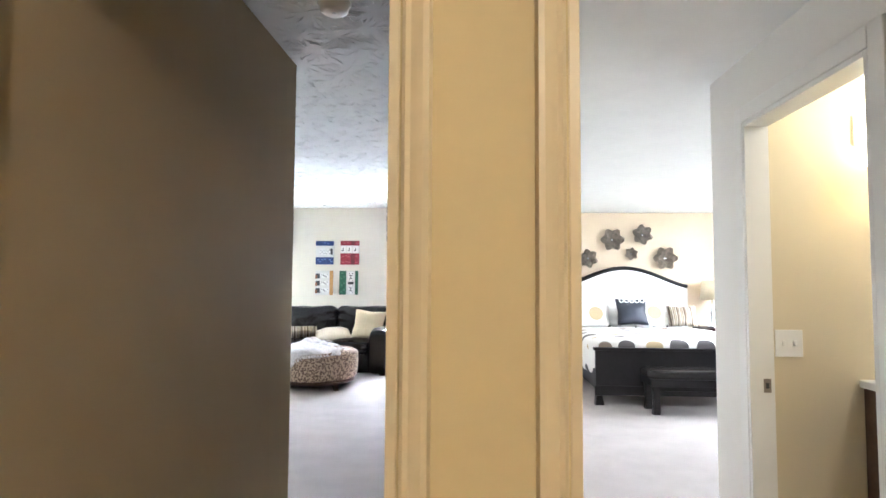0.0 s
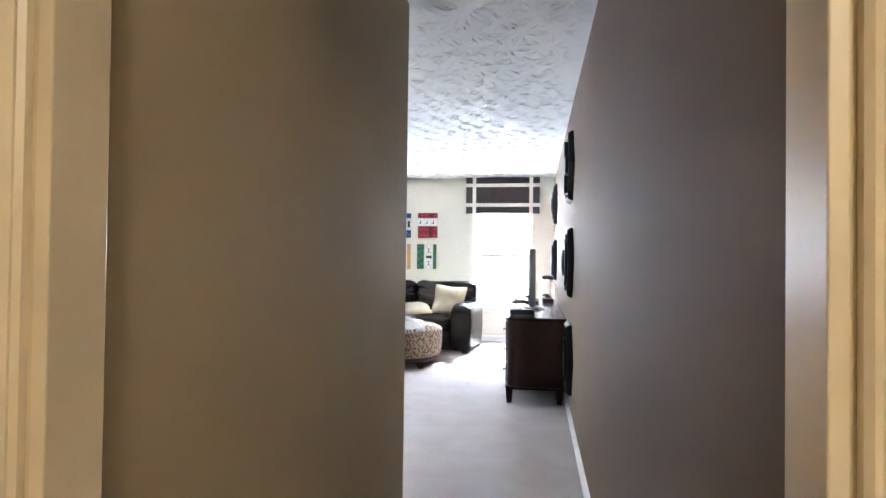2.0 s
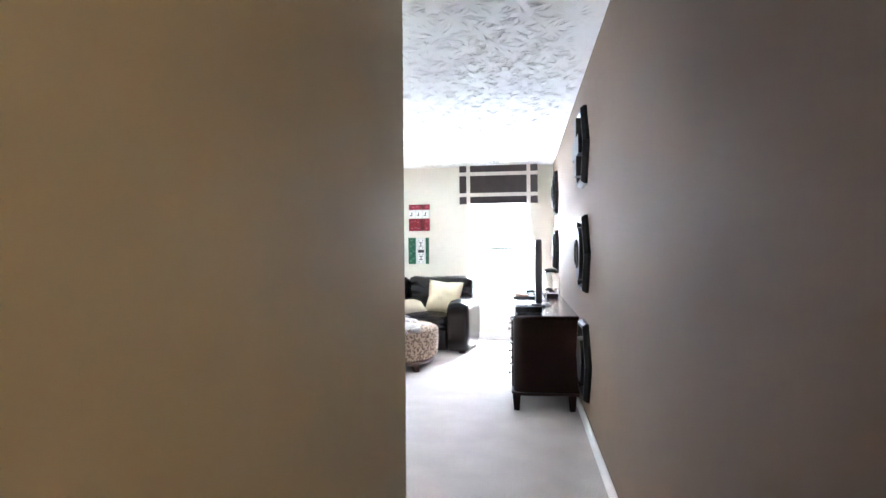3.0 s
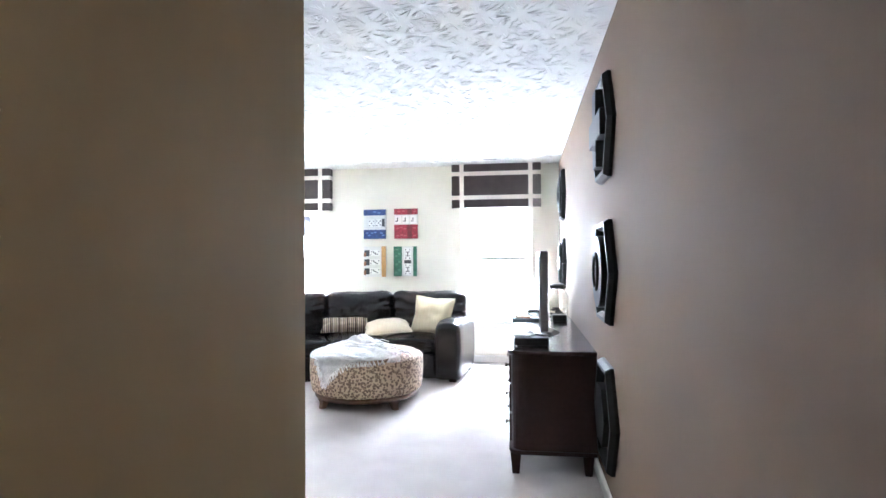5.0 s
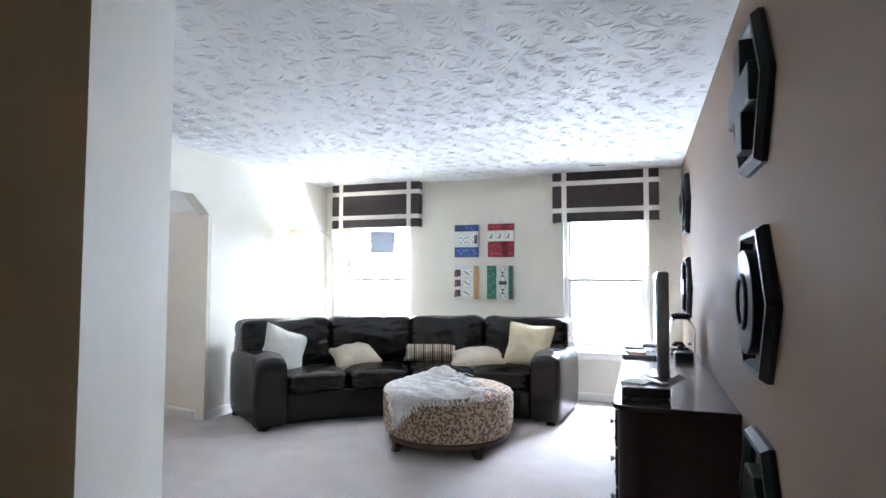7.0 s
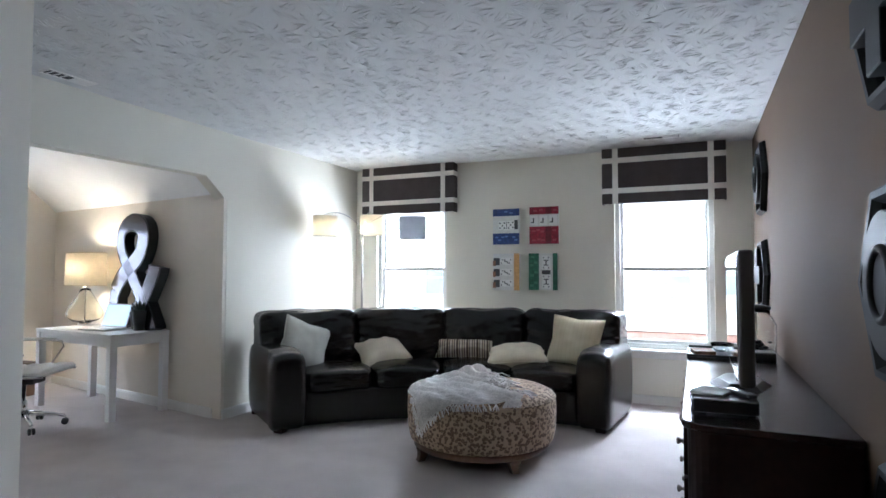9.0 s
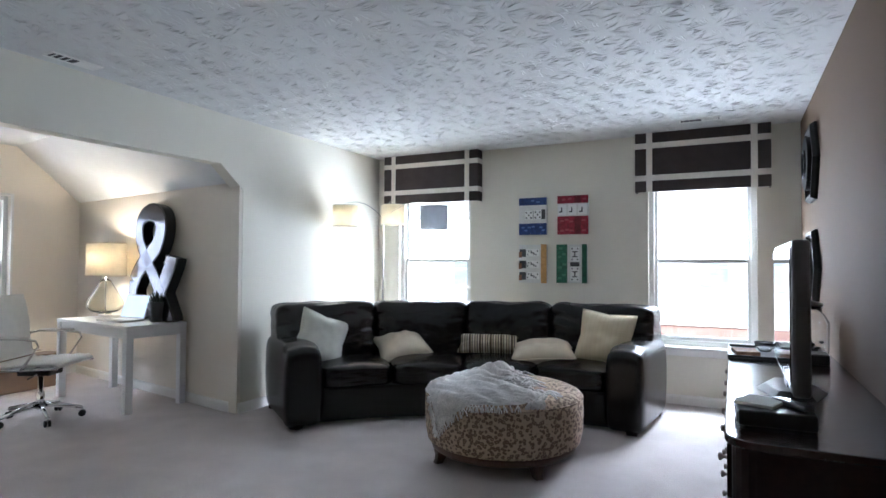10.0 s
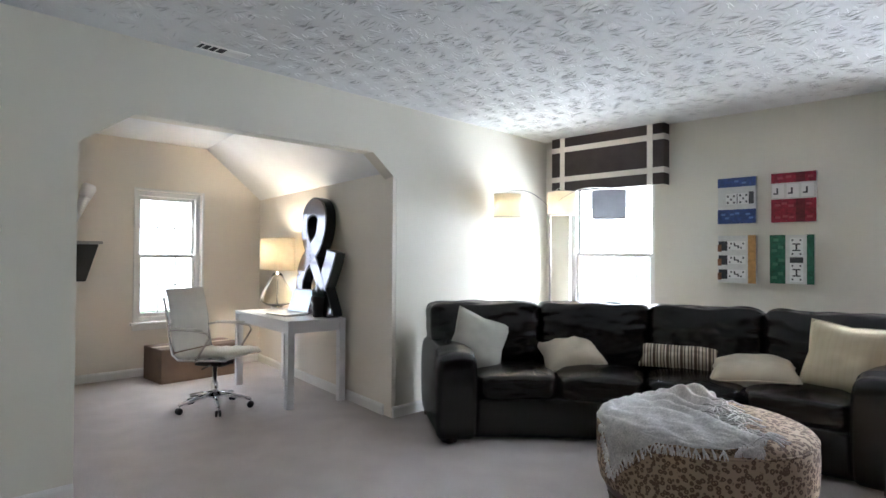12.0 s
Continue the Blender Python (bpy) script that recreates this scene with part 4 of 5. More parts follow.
def build_floor_lamp():
    px, py = -3.73, 8.38
    f = thing("floor_lamp", "steel floor lamp with three drum shades on arched arms", "floor lamp", pose(px, py, 0))
    part("base_plate", lathe([(0, 0), (0.17, 0), (0.17, 0.018), (0.16, 0.026), (0, 0.03)], 40), STEEL, f, "", True)
    part("pole", tube([(0, 0, 0.02), (0, 0, 1.0), (0, 0, 1.72)], 0.011, 10), STEEL, f, "", True)
    for (sx, sy, sz), cloth in (((-3.99, 8.08, 1.73), LAMP_CLOTH), ((-3.64, 8.43, 1.755), LAMP_CLOTH), ((-2.93, 7.98, 1.67), UNLIT_CLOTH)):
        dx, dy = sx - px, sy - py
        pts = [(0, 0, 1.70)]
        for k in range(1, 9):
            q = k / 8
            pts.append((dx * q, dy * q, 1.72 + (sz + 0.13 - 1.72) * q + 0.07 * math.sin(math.pi * q)))
        pts.append((dx, dy, sz + 0.06))
        a = part("arm", tube(pts, 0.004, 8), CHROME, f, "", True)
        s = part("shade", shade_mesh(0.125, 0.125, 0.21), cloth, f, "cream drum shade" if cloth == LAMP_CLOTH else "unlit drum shade", True)
        s.location = (dx, dy, sz)
        part("shade_rim", tube([(0.126 * math.cos(k * math.pi / 20), 0.126 * math.sin(k * math.pi / 20), -0.104) for k in range(40)], 0.0025, 6, True), STEEL, s, "", True)
        part("shade_rim", tube([(0.126 * math.cos(k * math.pi / 20), 0.126 * math.sin(k * math.pi / 20), 0.104) for k in range(40)], 0.0025, 6, True), STEEL, s, "", True)
    return f


STEEL = mat("brushed_steel", (0.35, 0.34, 0.33), 0.3, 1.0, var=0.05)
build_floor_lamp()


# ---- ceiling vents and smoke detector ----
def build_vent(x, y, w, l, turn):
    v = thing("ceiling_vent", "white slotted metal ceiling vent", "vent", pose(x, y, H, 0, 0, turn), "ceiling vents")
    part("backing", box(-l / 2 + 0.012, -w / 2 + 0.012, -0.0035, l / 2 - 0.012, w / 2 - 0.012, -0.001), ART_DARK, v, "dark duct opening")
    bm = bmesh.new()
    for a in ((-l / 2, -w / 2, l / 2, -w / 2 + 0.012), (-l / 2, w / 2 - 0.012, l / 2, w / 2), (-l / 2, -w / 2 + 0.012, -l / 2 + 0.012, w / 2 - 0.012), (l / 2 - 0.012, -w / 2 + 0.012, l / 2, w / 2 - 0.012)):
        add_box(bm, a[0], a[1], -0.009, a[2], a[3], -0.0005, 0.002, 1)
    part("frame", bm, TRIM, v)
    for k in range(9):
        xx = 0.012 + k * (l / 2 - 0.03) / 9
        part("slat", box(xx, -w / 2 + 0.013, -0.011, xx + 0.011, w / 2 - 0.013, -0.0075), TRIM, v)
    for k in range(3):
        xx = -l / 2 + 0.035 + k * (l / 2 - 0.03) / 3
        part("slat", box(xx, -w / 2 + 0.013, -0.011, xx + 0.002, w / 2 - 0.013, -0.004), TRIM, v)
    return v


build_vent(-4.03, 5.42, 0.11, 0.30, 90)
build_vent(-0.75, 8.55, 0.11, 0.32, 0)
sd = thing("smoke_detector", "round white smoke detector on the hall ceiling", "smoke detector", pose(-0.5, 2.25, H))
part("housing", lathe([(0, -0.05), (0.045, -0.05), (0.058, -0.04), (0.062, -0.012), (0.07, -0.01), (0.07, -0.0005), (0, -0.0005)], 36), TRIM, sd, "", True)
part("test_button", lathe([(0, -0.054), (0.011, -0.053), (0.012, -0.0495), (0, -0.0495)], 16), WHITE_LAC, sd, "", True)


# ---- things on the dresser ----
TOP = 0.742


def build_player():
    p = thing("media_player", "black media player with papers on its lid", "media player", pose(-0.37, 5.53, TOP, 0, 0, 3))
    part("body", box(-0.13, -0.10, 0.006, 0.085, 0.10, 0.055, 0.006), BLACK, p)
    part("front_panel", box(-0.1345, -0.09, 0.014, -0.131, 0.09, 0.046, 0.001), TV_EDGE, p, "glossy front strip")
    for dx, dy in ((-0.1, -0.07), (0.06, -0.07), (-0.1, 0.07), (0.06, 0.07)):
        part("foot", box(dx - 0.012, dy - 0.012, 0, dx + 0.012, dy + 0.012, 0.007), BLACK, p)
    r = thing("remote_control", "small grey remote control on the media player", "remote control", pose(-0.34, 5.55, TOP + 0.0555, 0, 0, 35))
    part("body", box(-0.02, -0.075, 0, 0.02, 0.075, 0.016, 0.005), TV_EDGE, r)
    bm = bmesh.new()
    for i in range(3):
        for j in range(6):
            add_box(bm, -0.012 + i * 0.009, -0.055 + j * 0.018, 0.0155, -0.006 + i * 0.009, -0.045 + j * 0.018, 0.0175)
    part("buttons", bm, CHROME, r)
    d = thing("disc_case", "clear plastic disc case on the media player", "disc case", pose(-0.43, 5.55, TOP + 0.0555, 0, 0, -20))
    part("case", box(-0.06, -0.07, 0, 0.06, 0.07, 0.011, 0.002), CANVAS, d)


build_player()


def build_tray():
    t = thing("serving_tray", "dark tray with low rim on the dresser", "tray", pose(-0.39, 7.12, TOP))
    part("tray_base", box(-0.15, -0.24, 0, 0.15, 0.24, 0.012, 0.003), BLACK, t)
    for a in ((-0.15, -0.24, -0.142, 0.24), (0.142, -0.24, 0.15, 0.24), (-0.142, -0.24, 0.142, -0.232), (-0.142, 0.232, 0.142, 0.24)):
        part("rim", box(a[0], a[1], 0.0122, a[2], a[3], 0.026, 0.001), BLACK, t)
    b = thing("paperback_book", "closed dark paperback lying on the tray", "book", pose(-0.45, 7.06, TOP + 0.0125, 0, 0, 8))
    part("cover", box(-0.06, -0.09, 0, 0.06, 0.09, 0.022, 0.002), ART_BROWN, b)
    c = thing("glass_bowl", "small clear glass bowl on the tray", "bowl", pose(-0.35, 7.2, TOP + 0.0125))
    part("bowl", lathe([(0, 0.004), (0.03, 0.002), (0.05, 0.03), (0.056, 0.055), (0.053, 0.055), (0.046, 0.031), (0.028, 0.008), (0, 0.008)], 28), CLEAR, c, "", True)


CLEAR = glass_material("clear_glass", 0.0, (0.97, 0.98, 0.98))
build_tray()
tjar = thing("glass_jar", "clear glass jar with dark stones on the dresser", "jar", pose(-0.13, 7.22, TOP) @ Matrix.Scale(1.2, 4))
part("jar", lathe([(0, 0.003), (0.07, 0.003), (0.082, 0.02), (0.085, 0.16), (0.065, 0.20), (0.055, 0.205), (0.055, 0.235), (0.05, 0.235), (0.05, 0.2), (0.06, 0.193), (0.078, 0.155), (0.076, 0.022), (0.065, 0.009), (0, 0.009)], 36), CLEAR, tjar, "", True)
part("lid", lathe([(0, 0.262), (0.02, 0.26), (0.058, 0.252), (0.06, 0.237), (0, 0.236)], 28), BLACK, tjar, "dark metal lid", True)
rs = random.Random(7)
stones = bmesh.new()
for k in range(34):
    a, r = rs.uniform(0, 6.28), rs.uniform(0, 0.052)
    m4 = Matrix.Translation((r * math.cos(a), r * math.sin(a), 0.022 + 0.05 * rs.random())) @ Matrix.Diagonal((1, rs.uniform(0.7, 1), rs.uniform(0.5, 0.8), 1))
    bmesh.ops.create_icosphere(stones, subdivisions=1, radius=rs.uniform(0.011, 0.017), matrix=m4)
part("stones", stones, ART_DARK, tjar, "dark polished stones", True)
tcase = thing("speaker_box", "low black speaker box beside the jar", "speaker", pose(-0.13, 6.95, TOP))
part("body", box(-0.06, -0.07, 0, 0.06, 0.07, 0.055, 0.008), BLACK, tcase)
part("grille", box(-0.0635, -0.06, 0.008, -0.0605, 0.06, 0.047, 0.001), TV_EDGE, tcase)


# ---- alcove: desk ----
DESK = pose(-4.955, 6.425, 0, 0, 0, 173.5)      # local x runs along the front edge, local -y towards the alcove wall
DH, DL, DD = 0.723, 1.22, 0.54


def on_desk(u, v, z=DH, turn=0.0):
    return DESK @ pose(u, -v, z, 0, 0, turn)


def build_desk():
    d = thing("desk", "white lacquered desk with square legs", "desk", DESK)
    part("desktop", box(0, -DD, DH - 0.03, DL, 0, DH, 0.003), WHITE_LAC, d)
    for a in ((0.012, -0.03, DL - 0.012, -0.012), (0.012, -DD + 0.012, DL - 0.012, -DD + 0.03)):
        part("apron", box(a[0], a[1], DH - 0.105, a[2], a[3], DH - 0.0305), WHITE_LAC, d)
    for a in (0.012, DL - 0.03):
        part("apron", box(a, -DD + 0.0305, DH - 0.105, a + 0.018, -0.0305, DH - 0.0305), WHITE_LAC, d)
    for x in (0.002, DL - 0.062):
        for y in (-0.062, -DD + 0.002):
            part("leg", box(x, y, 0, x + 0.06, y + 0.06, DH - 0.0305, 0.003), WHITE_LAC, d)
    return d


build_desk()


def build_table_lamp():
    t = thing("table_lamp", "clear glass gourd table lamp with a cream drum shade, lit", "table lamp", on_desk(1.15, 0.40))
    part("foot", lathe([(0, 0), (0.06, 0), (0.06, 0.02), (0.05, 0.026), (0, 0.03)], 32), CHROME, t, "", True)
    part("glass_body", lathe([(0.05, 0.028), (0.12, 0.045), (0.158, 0.085), (0.163, 0.125), (0.145, 0.175), (0.105, 0.24), (0.064, 0.31), (0.045, 0.36), (0.041, 0.36), (0.058, 0.31), (0.099, 0.24), (0.139, 0.174), (0.157, 0.125), (0.152, 0.087), (0.116, 0.05), (0, 0.036)], 48), AMBER, t, "", True)
    part("stem", tube([(0, 0, 0.03), (0, 0, 0.42)], 0.006, 8), CHROME, t, "", True)
    part("collar", lathe([(0, 0.36), (0.03, 0.36), (0.03, 0.38), (0, 0.385)], 24), CHROME, t, "", True)
    s = part("shade", shade_mesh(0.26, 0.272, 0.32, 1.0, 0.55), LAMP_CLOTH, t, "cream fabric drum shade", True)
    s.location = (0, 0, 0.555)
    for z, r in ((0.159, 0.261), (-0.159, 0.273)):
        part("shade_rim", tube([(r * math.cos(k * math.pi / 24), 0.55 * r * math.sin(k * math.pi / 24), z) for k in range(48)], 0.003, 6, True), CREAM, s, "", True)
    part("finial", lathe([(0, 0.735), (0.01, 0.73), (0.008, 0.715), (0, 0.71)], 14), CHROME, t, "", True)


AMBER = glass_material("smoky_clear_glass", 0.02, (0.96, 0.93, 0.84))
build_table_lamp()


def build_laptop():
    l = thing("laptop", "open silver laptop with a lit pale screen", "laptop", on_desk(0.52, 0.22, DH, 180 + 8))
    part("base", box(-0.165, -0.115, 0.001, 0.165, 0.115, 0.017, 0.004), SILVER, l)
    bm = bmesh.new()
    for i in range(12):
        for j in range(5):
            add_box(bm, -0.14 + i * 0.0235, -0.01 + j * 0.021, 0.0168, -0.12 + i * 0.0235, 0.008 + j * 0.021, 0.0186)
    part("keyboard", bm, WHITE_LAC, l)
    lid = part("lid", box(-0.165, 0, 0, 0.165, 0.007, 0.225, 0.003), SILVER, l)
    lid.matrix_basis = pose(0, 0.112, 0.016, -18, 0, 0)
    part("screen", box(-0.152, -0.0022, 0.012, 0.152, -0.0002, 0.212), GLOW, lid, "bright pale screen")


SILVER = mat("silver_aluminium", (0.62, 0.62, 0.63), 0.35, 0.7, var=0.03)
GLOW = mat("lit_screen", (0.55, 0.68, 0.78), 0.2, var=0.05, scale=4, emit=0.7)
build_laptop()
pp = thing("paper_sheets", "loose white sheets spread on the desk", "paper", on_desk(0.92, 0.15))
for k, (dx, dy, a) in enumerate(((0, 0, 4), (0.06, -0.01, -9), (-0.12, 0.01, 12))):
    sh = part("sheet", box(-0.105, -0.148, 0.0, 0.105, 0.148, 0.0008), ART_WHITE, pp)
    sh.matrix_basis = pose(dx, dy, 0.0005 + 0.001 * k, 0, 0, a + 90)


# ---- ampersand ----
def ribbon(points, width, depth, lift):
    """A flat letter stroke of even width along points, with thickness."""
    pts = [Vector(p) for p in points]
    bm = bmesh.new()
    rows = []
    for i, p in enumerate(pts):
        d = (pts[min(i + 1, len(pts) - 1)] - pts[max(i - 1, 0)]).normalized()
        n = Vector((-d.y, d.x))
        wd = width(i / (len(pts) - 1)) / 2
        q = [p + n * wd, p - n * wd]
        rows.append([bm.verts.new((q[0].x, lift, q[0].y)), bm.verts.new((q[1].x, lift, q[1].y)), bm.verts.new((q[1].x, lift + depth, q[1].y)), bm.verts.new((q[0].x, lift + depth, q[0].y))])
    for a, b in zip(rows, rows[1:]):
        for k in range(4):
            bm.faces.new((a[k], a[(k + 1) % 4], b[(k + 1) % 4], b[k]))
    bm.faces.new(rows[0]), bm.faces.new(rows[-1][::-1])
    return bm


def smooth_path(ctrl, n=14):
    """A smooth line through control points."""
    out = []
    c = [Vector(p) for p in ctrl]
    for i in range(len(c) - 1):
        p0, p1, p2, p3 = c[max(i - 1, 0)], c[i], c[i + 1], c[min(i + 2, len(c) - 1)]
        for k in range(n):
            t = k / n
            out.append(0.5 * (2 * p1 + (p2 - p0) * t + (2 * p0 - 5 * p1 + 4 * p2 - p3) * t * t + (3 * p1 - p0 - 3 * p2 + p3) * t ** 3))
    out.append(c[-1])
    return out


def build_ampersand():
    turn = math.degrees(math.atan2(0.47, -2.88)) - 180
    a = thing("ampersand_sign", "large ampersand with silver mirrored face and black sides", "wall decor", pose(-5.365, 6.945, DH + 0.002, 0, 0, turn) @ pose(0, 0, 0, -2.5, 0, 0))
    loop = smooth_path([(0.415, 0.002), (0.385, 0.06), (0.20, 0.31), (-0.02, 0.55), (-0.15, 0.70), (-0.195, 0.83), (-0.15, 0.945), (0.0, 0.995), (0.15, 0.945), (0.195, 0.83), (0.14, 0.68), (0.0, 0.57), (-0.15, 0.46), (-0.235, 0.34)])
    tail = smooth_path([(-0.235, 0.345), (-0.245, 0.22), (-0.17, 0.11), (-0.03, 0.08), (0.12, 0.14), (0.26, 0.29), (0.355, 0.44), (0.40, 0.53), (0.41, 0.578)])
    w1 = lambda t: 0.19 - 0.045 * math.sin(min(1.0, t * 1.6) * math.pi)
    w2 = lambda t: 0.165 + 0.035 * t * t
    part("side_return", ribbon(loop, w1, 0.092, -0.06), BLACK, a, "black side")
    part("side_return", ribbon(tail, w2, 0.088, -0.058), BLACK, a, "black side")
    part("face", ribbon(loop[2:-1], lambda t: w1(t) - 0.03, 0.004, -0.0635), LILAC, a, "silver mirrored face")
    part("face", ribbon(tail[1:-2], lambda t: w2(t) - 0.03, 0.004, -0.0612), LILAC, a, "silver mirrored face")


LILAC = mat("silver_mirror_face", (0.22, 0.215, 0.25), 0.12, 1.0, var=0.08, scale=5)
build_ampersand()
LEAF = mat("dark_succulent_leaf", (0.03, 0.045, 0.03), 0.5, var=0.3, scale=20)


def build_pot(u, v, s, seed):
    p = thing("plant_pot", "black tapered pot with a dark succulent", "potted plant", on_desk(u, v), "pots on the desk")
    part("pot", lathe([(0, 0), (0.042 * s, 0), (0.06 * s, 0.15 * s), (0.054 * s, 0.15 * s), (0.05 * s, 0.135 * s), (0, 0.13 * s)], 28), BLACK, p, "", True)
    r = random.Random(seed)
    for k in range(16):
        a, lean = k * 2.4, 0.25 + 0.06 * k / 2
        base = Vector((0.012 * math.cos(a), 0.012 * math.sin(a), 0.13 * s))
        out = Vector((math.cos(a) * math.sin(lean), math.sin(a) * math.sin(lean), math.cos(lean)))
        l_ = r.uniform(0.07, 0.12) * s
        part("leaf", tube([base, base + out * l_ * 0.5, base + out * l_ + Vector((0, 0, 0.01))], [0.008, 0.011, 0.001], 6), LEAF, p, "", True)


build_pot(0.20, 0.38, 1.2, 1)
build_pot(0.345, 0.44, 1.05, 2)
card = thing("greeting_card", "small white card propped behind the laptop", "card", on_desk(0.42, 0.43, DH, 190))
part("card_front", box(-0.05, -0.001, 0, 0.05, 0.001, 0.14), ART_WHITE, card).matrix_basis = pose(0, 0, 0, -12, 0, 0)
part("card_back", box(-0.05, -0.001, 0, 0.05, 0.001, 0.138), ART_WHITE, card).matrix_basis = pose(0, 0.06, 0, 12, 0, 0)


# ---- office chair ----
def build_chair():
    c = thing("office_chair", "white ribbed leather office chair on a chrome star base", "office chair", pose(-5.42, 6.03, 0, 0, 0, 30))
    for k in range(5):
        a = radians(-121 + 72 * k)
        tip = Vector((math.cos(a) * 0.285, math.sin(a) * 0.285, 0.075))
        leg = part("base_leg", tube([(0.02 * math.cos(a), 0.02 * math.sin(a), 0.125), (tip.x * 0.5, tip.y * 0.5, 0.105), tip], [0.024, 0.019, 0.014], 8), CHROME, c, "", True)
        for s in (-1, 1):
            w = lathe([(0, -0.008), (0.024, -0.008), (0.027, 0), (0.024, 0.008), (0, 0.008)], 16)
            off = Vector((-math.sin(a), math.cos(a), 0)) * 0.014 * s
            bmesh.ops.transform(w, matrix=pose(tip.x + off.x, tip.y + off.y, 0.0275, 0, 90, math.degrees(a) + 90), verts=w.verts)
            part("caster_wheel", w, BLACK, leg, "", True)
        part("caster_stem", tube([(tip.x, tip.y, 0.03), (tip.x, tip.y, 0.075)], 0.007, 8), CHROME, leg, "", True)
    part("column", lathe([(0, 0.09), (0.03, 0.09), (0.03, 0.22), (0.018, 0.225), (0.018, 0.38), (0, 0.38)], 20), CHROME, c, "", True)
    part("mechanism", box(-0.13, -0.09, 0.36, 0.12, 0.09, 0.405, 0.012), BLACK, c)
    part("lever", tube([(0.02, -0.06, 0.375), (0.04, -0.22, 0.365)], 0.006, 8), BLACK, c, "", True)

    def ribs(name, points, half, thick):
        """A padded sling along a side profile, with welts across it."""
        prof = smooth_path(points, 6)
        bm = bmesh.new()
        n = len(prof)
        rows = []
        for i, p in enumerate(prof):
            d = (prof[min(i + 1, n - 1)] - prof[max(i - 1, 0)]).normalized()
            nrm = Vector((-d.y, d.x))
            puff = thick * (0.62 + 0.38 * abs(math.sin(i * math.pi / 3)))
            rows.append([bm.verts.new((p.x + nrm.x * puff * e, y, p.y + nrm.y * puff * e)) for y, e in ((-half, 0.2), (-half + 0.015, 1), (half - 0.015, 1), (half, 0.2), (half, -0.2), (half - 0.015, -1), (-half + 0.015, -1), (-half, -0.2))])
        for a, b in zip(rows, rows[1:]):
            for k in range(8):
                bm.faces.new((a[k], a[(k + 1) % 8], b[(k + 1) % 8], b[k]))
        bm.faces.new(rows[0]), bm.faces.new(rows[-1][::-1])
        part(name, bm, WHITE_HIDE, c, "", True)
    ribs("seat", [(0.27, 0.455), (0.22, 0.475), (0.0, 0.465), (-0.16, 0.455), (-0.20, 0.47)], 0.235, 0.022)
    ribs("backrest", [(-0.205, 0.49), (-0.235, 0.60), (-0.245, 0.75), (-0.275, 0.90), (-0.30, 0.985)], 0.225, 0.018)
    for s in (-1, 1):
        y = 0.243 * s
        part("side_frame", tube([(0.27, y, 0.445), (0.1, y, 0.44), (-0.16, y, 0.43), (-0.215, y, 0.47), (-0.25, y, 0.62), (-0.262, y, 0.75), (-0.30, y, 0.92)], 0.011, 8), CHROME, c, "", True)
        y2 = 0.285 * s
        part("armrest", tube([(-0.24, y, 0.66), (-0.20, y2, 0.675), (0.0, y2, 0.675), (0.13, y2, 0.66), (0.15, y2, 0.62), (0.05, y2, 0.47), (0.0, y, 0.435)], 0.009, 8), CHROME, c, "", True)
        part("arm_pad", soft_block(lambda u, v, w: (-0.05 + 0.14 * u, y2 + 0.018 * v, 0.684 + 0.009 * w), 4, 5), WHITE_HIDE, c, "", True)
    part("cross_bar", tube([(0.0, -0.243, 0.43), (0.0, 0.243, 0.43)], 0.012, 8), CHROME, c, "", True)
    part("cross_bar", tube([(-0.262, -0.243, 0.70), (-0.262, 0.243, 0.70)], 0.009, 8), CHROME, c, "", True)


WHITE_HIDE = mat("white_leather", (0.72, 0.71, 0.67), 0.45, var=0.04, scale=12, bump=0.2, bump_scale=150)
build_chair()


# ---- carton, wall pocket and cone on the alcove's end wall ----
CARD = mat("brown_cardboard", (0.18, 0.125, 0.092), 0.85, var=0.12, scale=6, fine=0.06, fine_scale=200)
bx = thing("cardboard_box", "closed brown cardboard box under the window", "cardboard box", pose(-6.86, 6.455, 0, 0, 0, 2))
part("carton", box(-0.22, -0.42, 0, 0.22, 0.42, 0.33, 0.006), CARD, bx)
part("flap", box(-0.219, -0.419, 0.3305, -0.003, 0.419, 0.335, 0.001), CARD, bx)
part("flap", box(0.003, -0.419, 0.3305, 0.219, 0.419, 0.335, 0.001), CARD, bx)
part("tape", box(-0.03, -0.4215, 0.3355, 0.03, 0.4215, 0.3362), OAT, bx, "tan packing tape")


def build_pocket():
    p = thing("wall_pocket", "black tapered wall pocket with a metal rim", "wall organizer", pose(ax + 0.001, 5.36, 1.0))
    part("pocket", prism([(-0.16, 0), (0.16, 0), (0.24, 0.36), (-0.24, 0.36)], lambda u, v, w: (w * (0.35 + 0.65 * v / 0.36), u, v), 0.16, 0.006), BLACK, p)
    part("rim", box(0.0, -0.27, 0.362, 0.18, 0.27, 0.39, 0.006), STEEL, p, "pale metal rim")
    part("hook", tube([(0.02, 0.0, 0.0), (0.03, 0.0, -0.05), (0.05, 0.0, -0.06)], 0.005, 6), STEEL, p, "", True)
    k = thing("wall_cone", "white tapered paper cone on the alcove wall", "wall decor", pose(ax + 0.075, 5.36, 1.44, -20, 0, 0))
    part("cone", lathe([(0, 0), (0.012, 0), (0.05, 0.40), (0.045, 0.40), (0, 0.03)], 24), WHITE_LAC, k, "", True)
    part("cap", lathe([(0, 0.405), (0.055, 0.402), (0.066, 0.50), (0.05, 0.53), (0, 0.535)], 24), WHITE_LAC, k, "", True)


build_pocket()


# ---- doorway details and bathroom ----
PLATE = mat("white_switch_plate", (0.8, 0.8, 0.78), 0.4, var=0.02)
bj = bmesh.new()
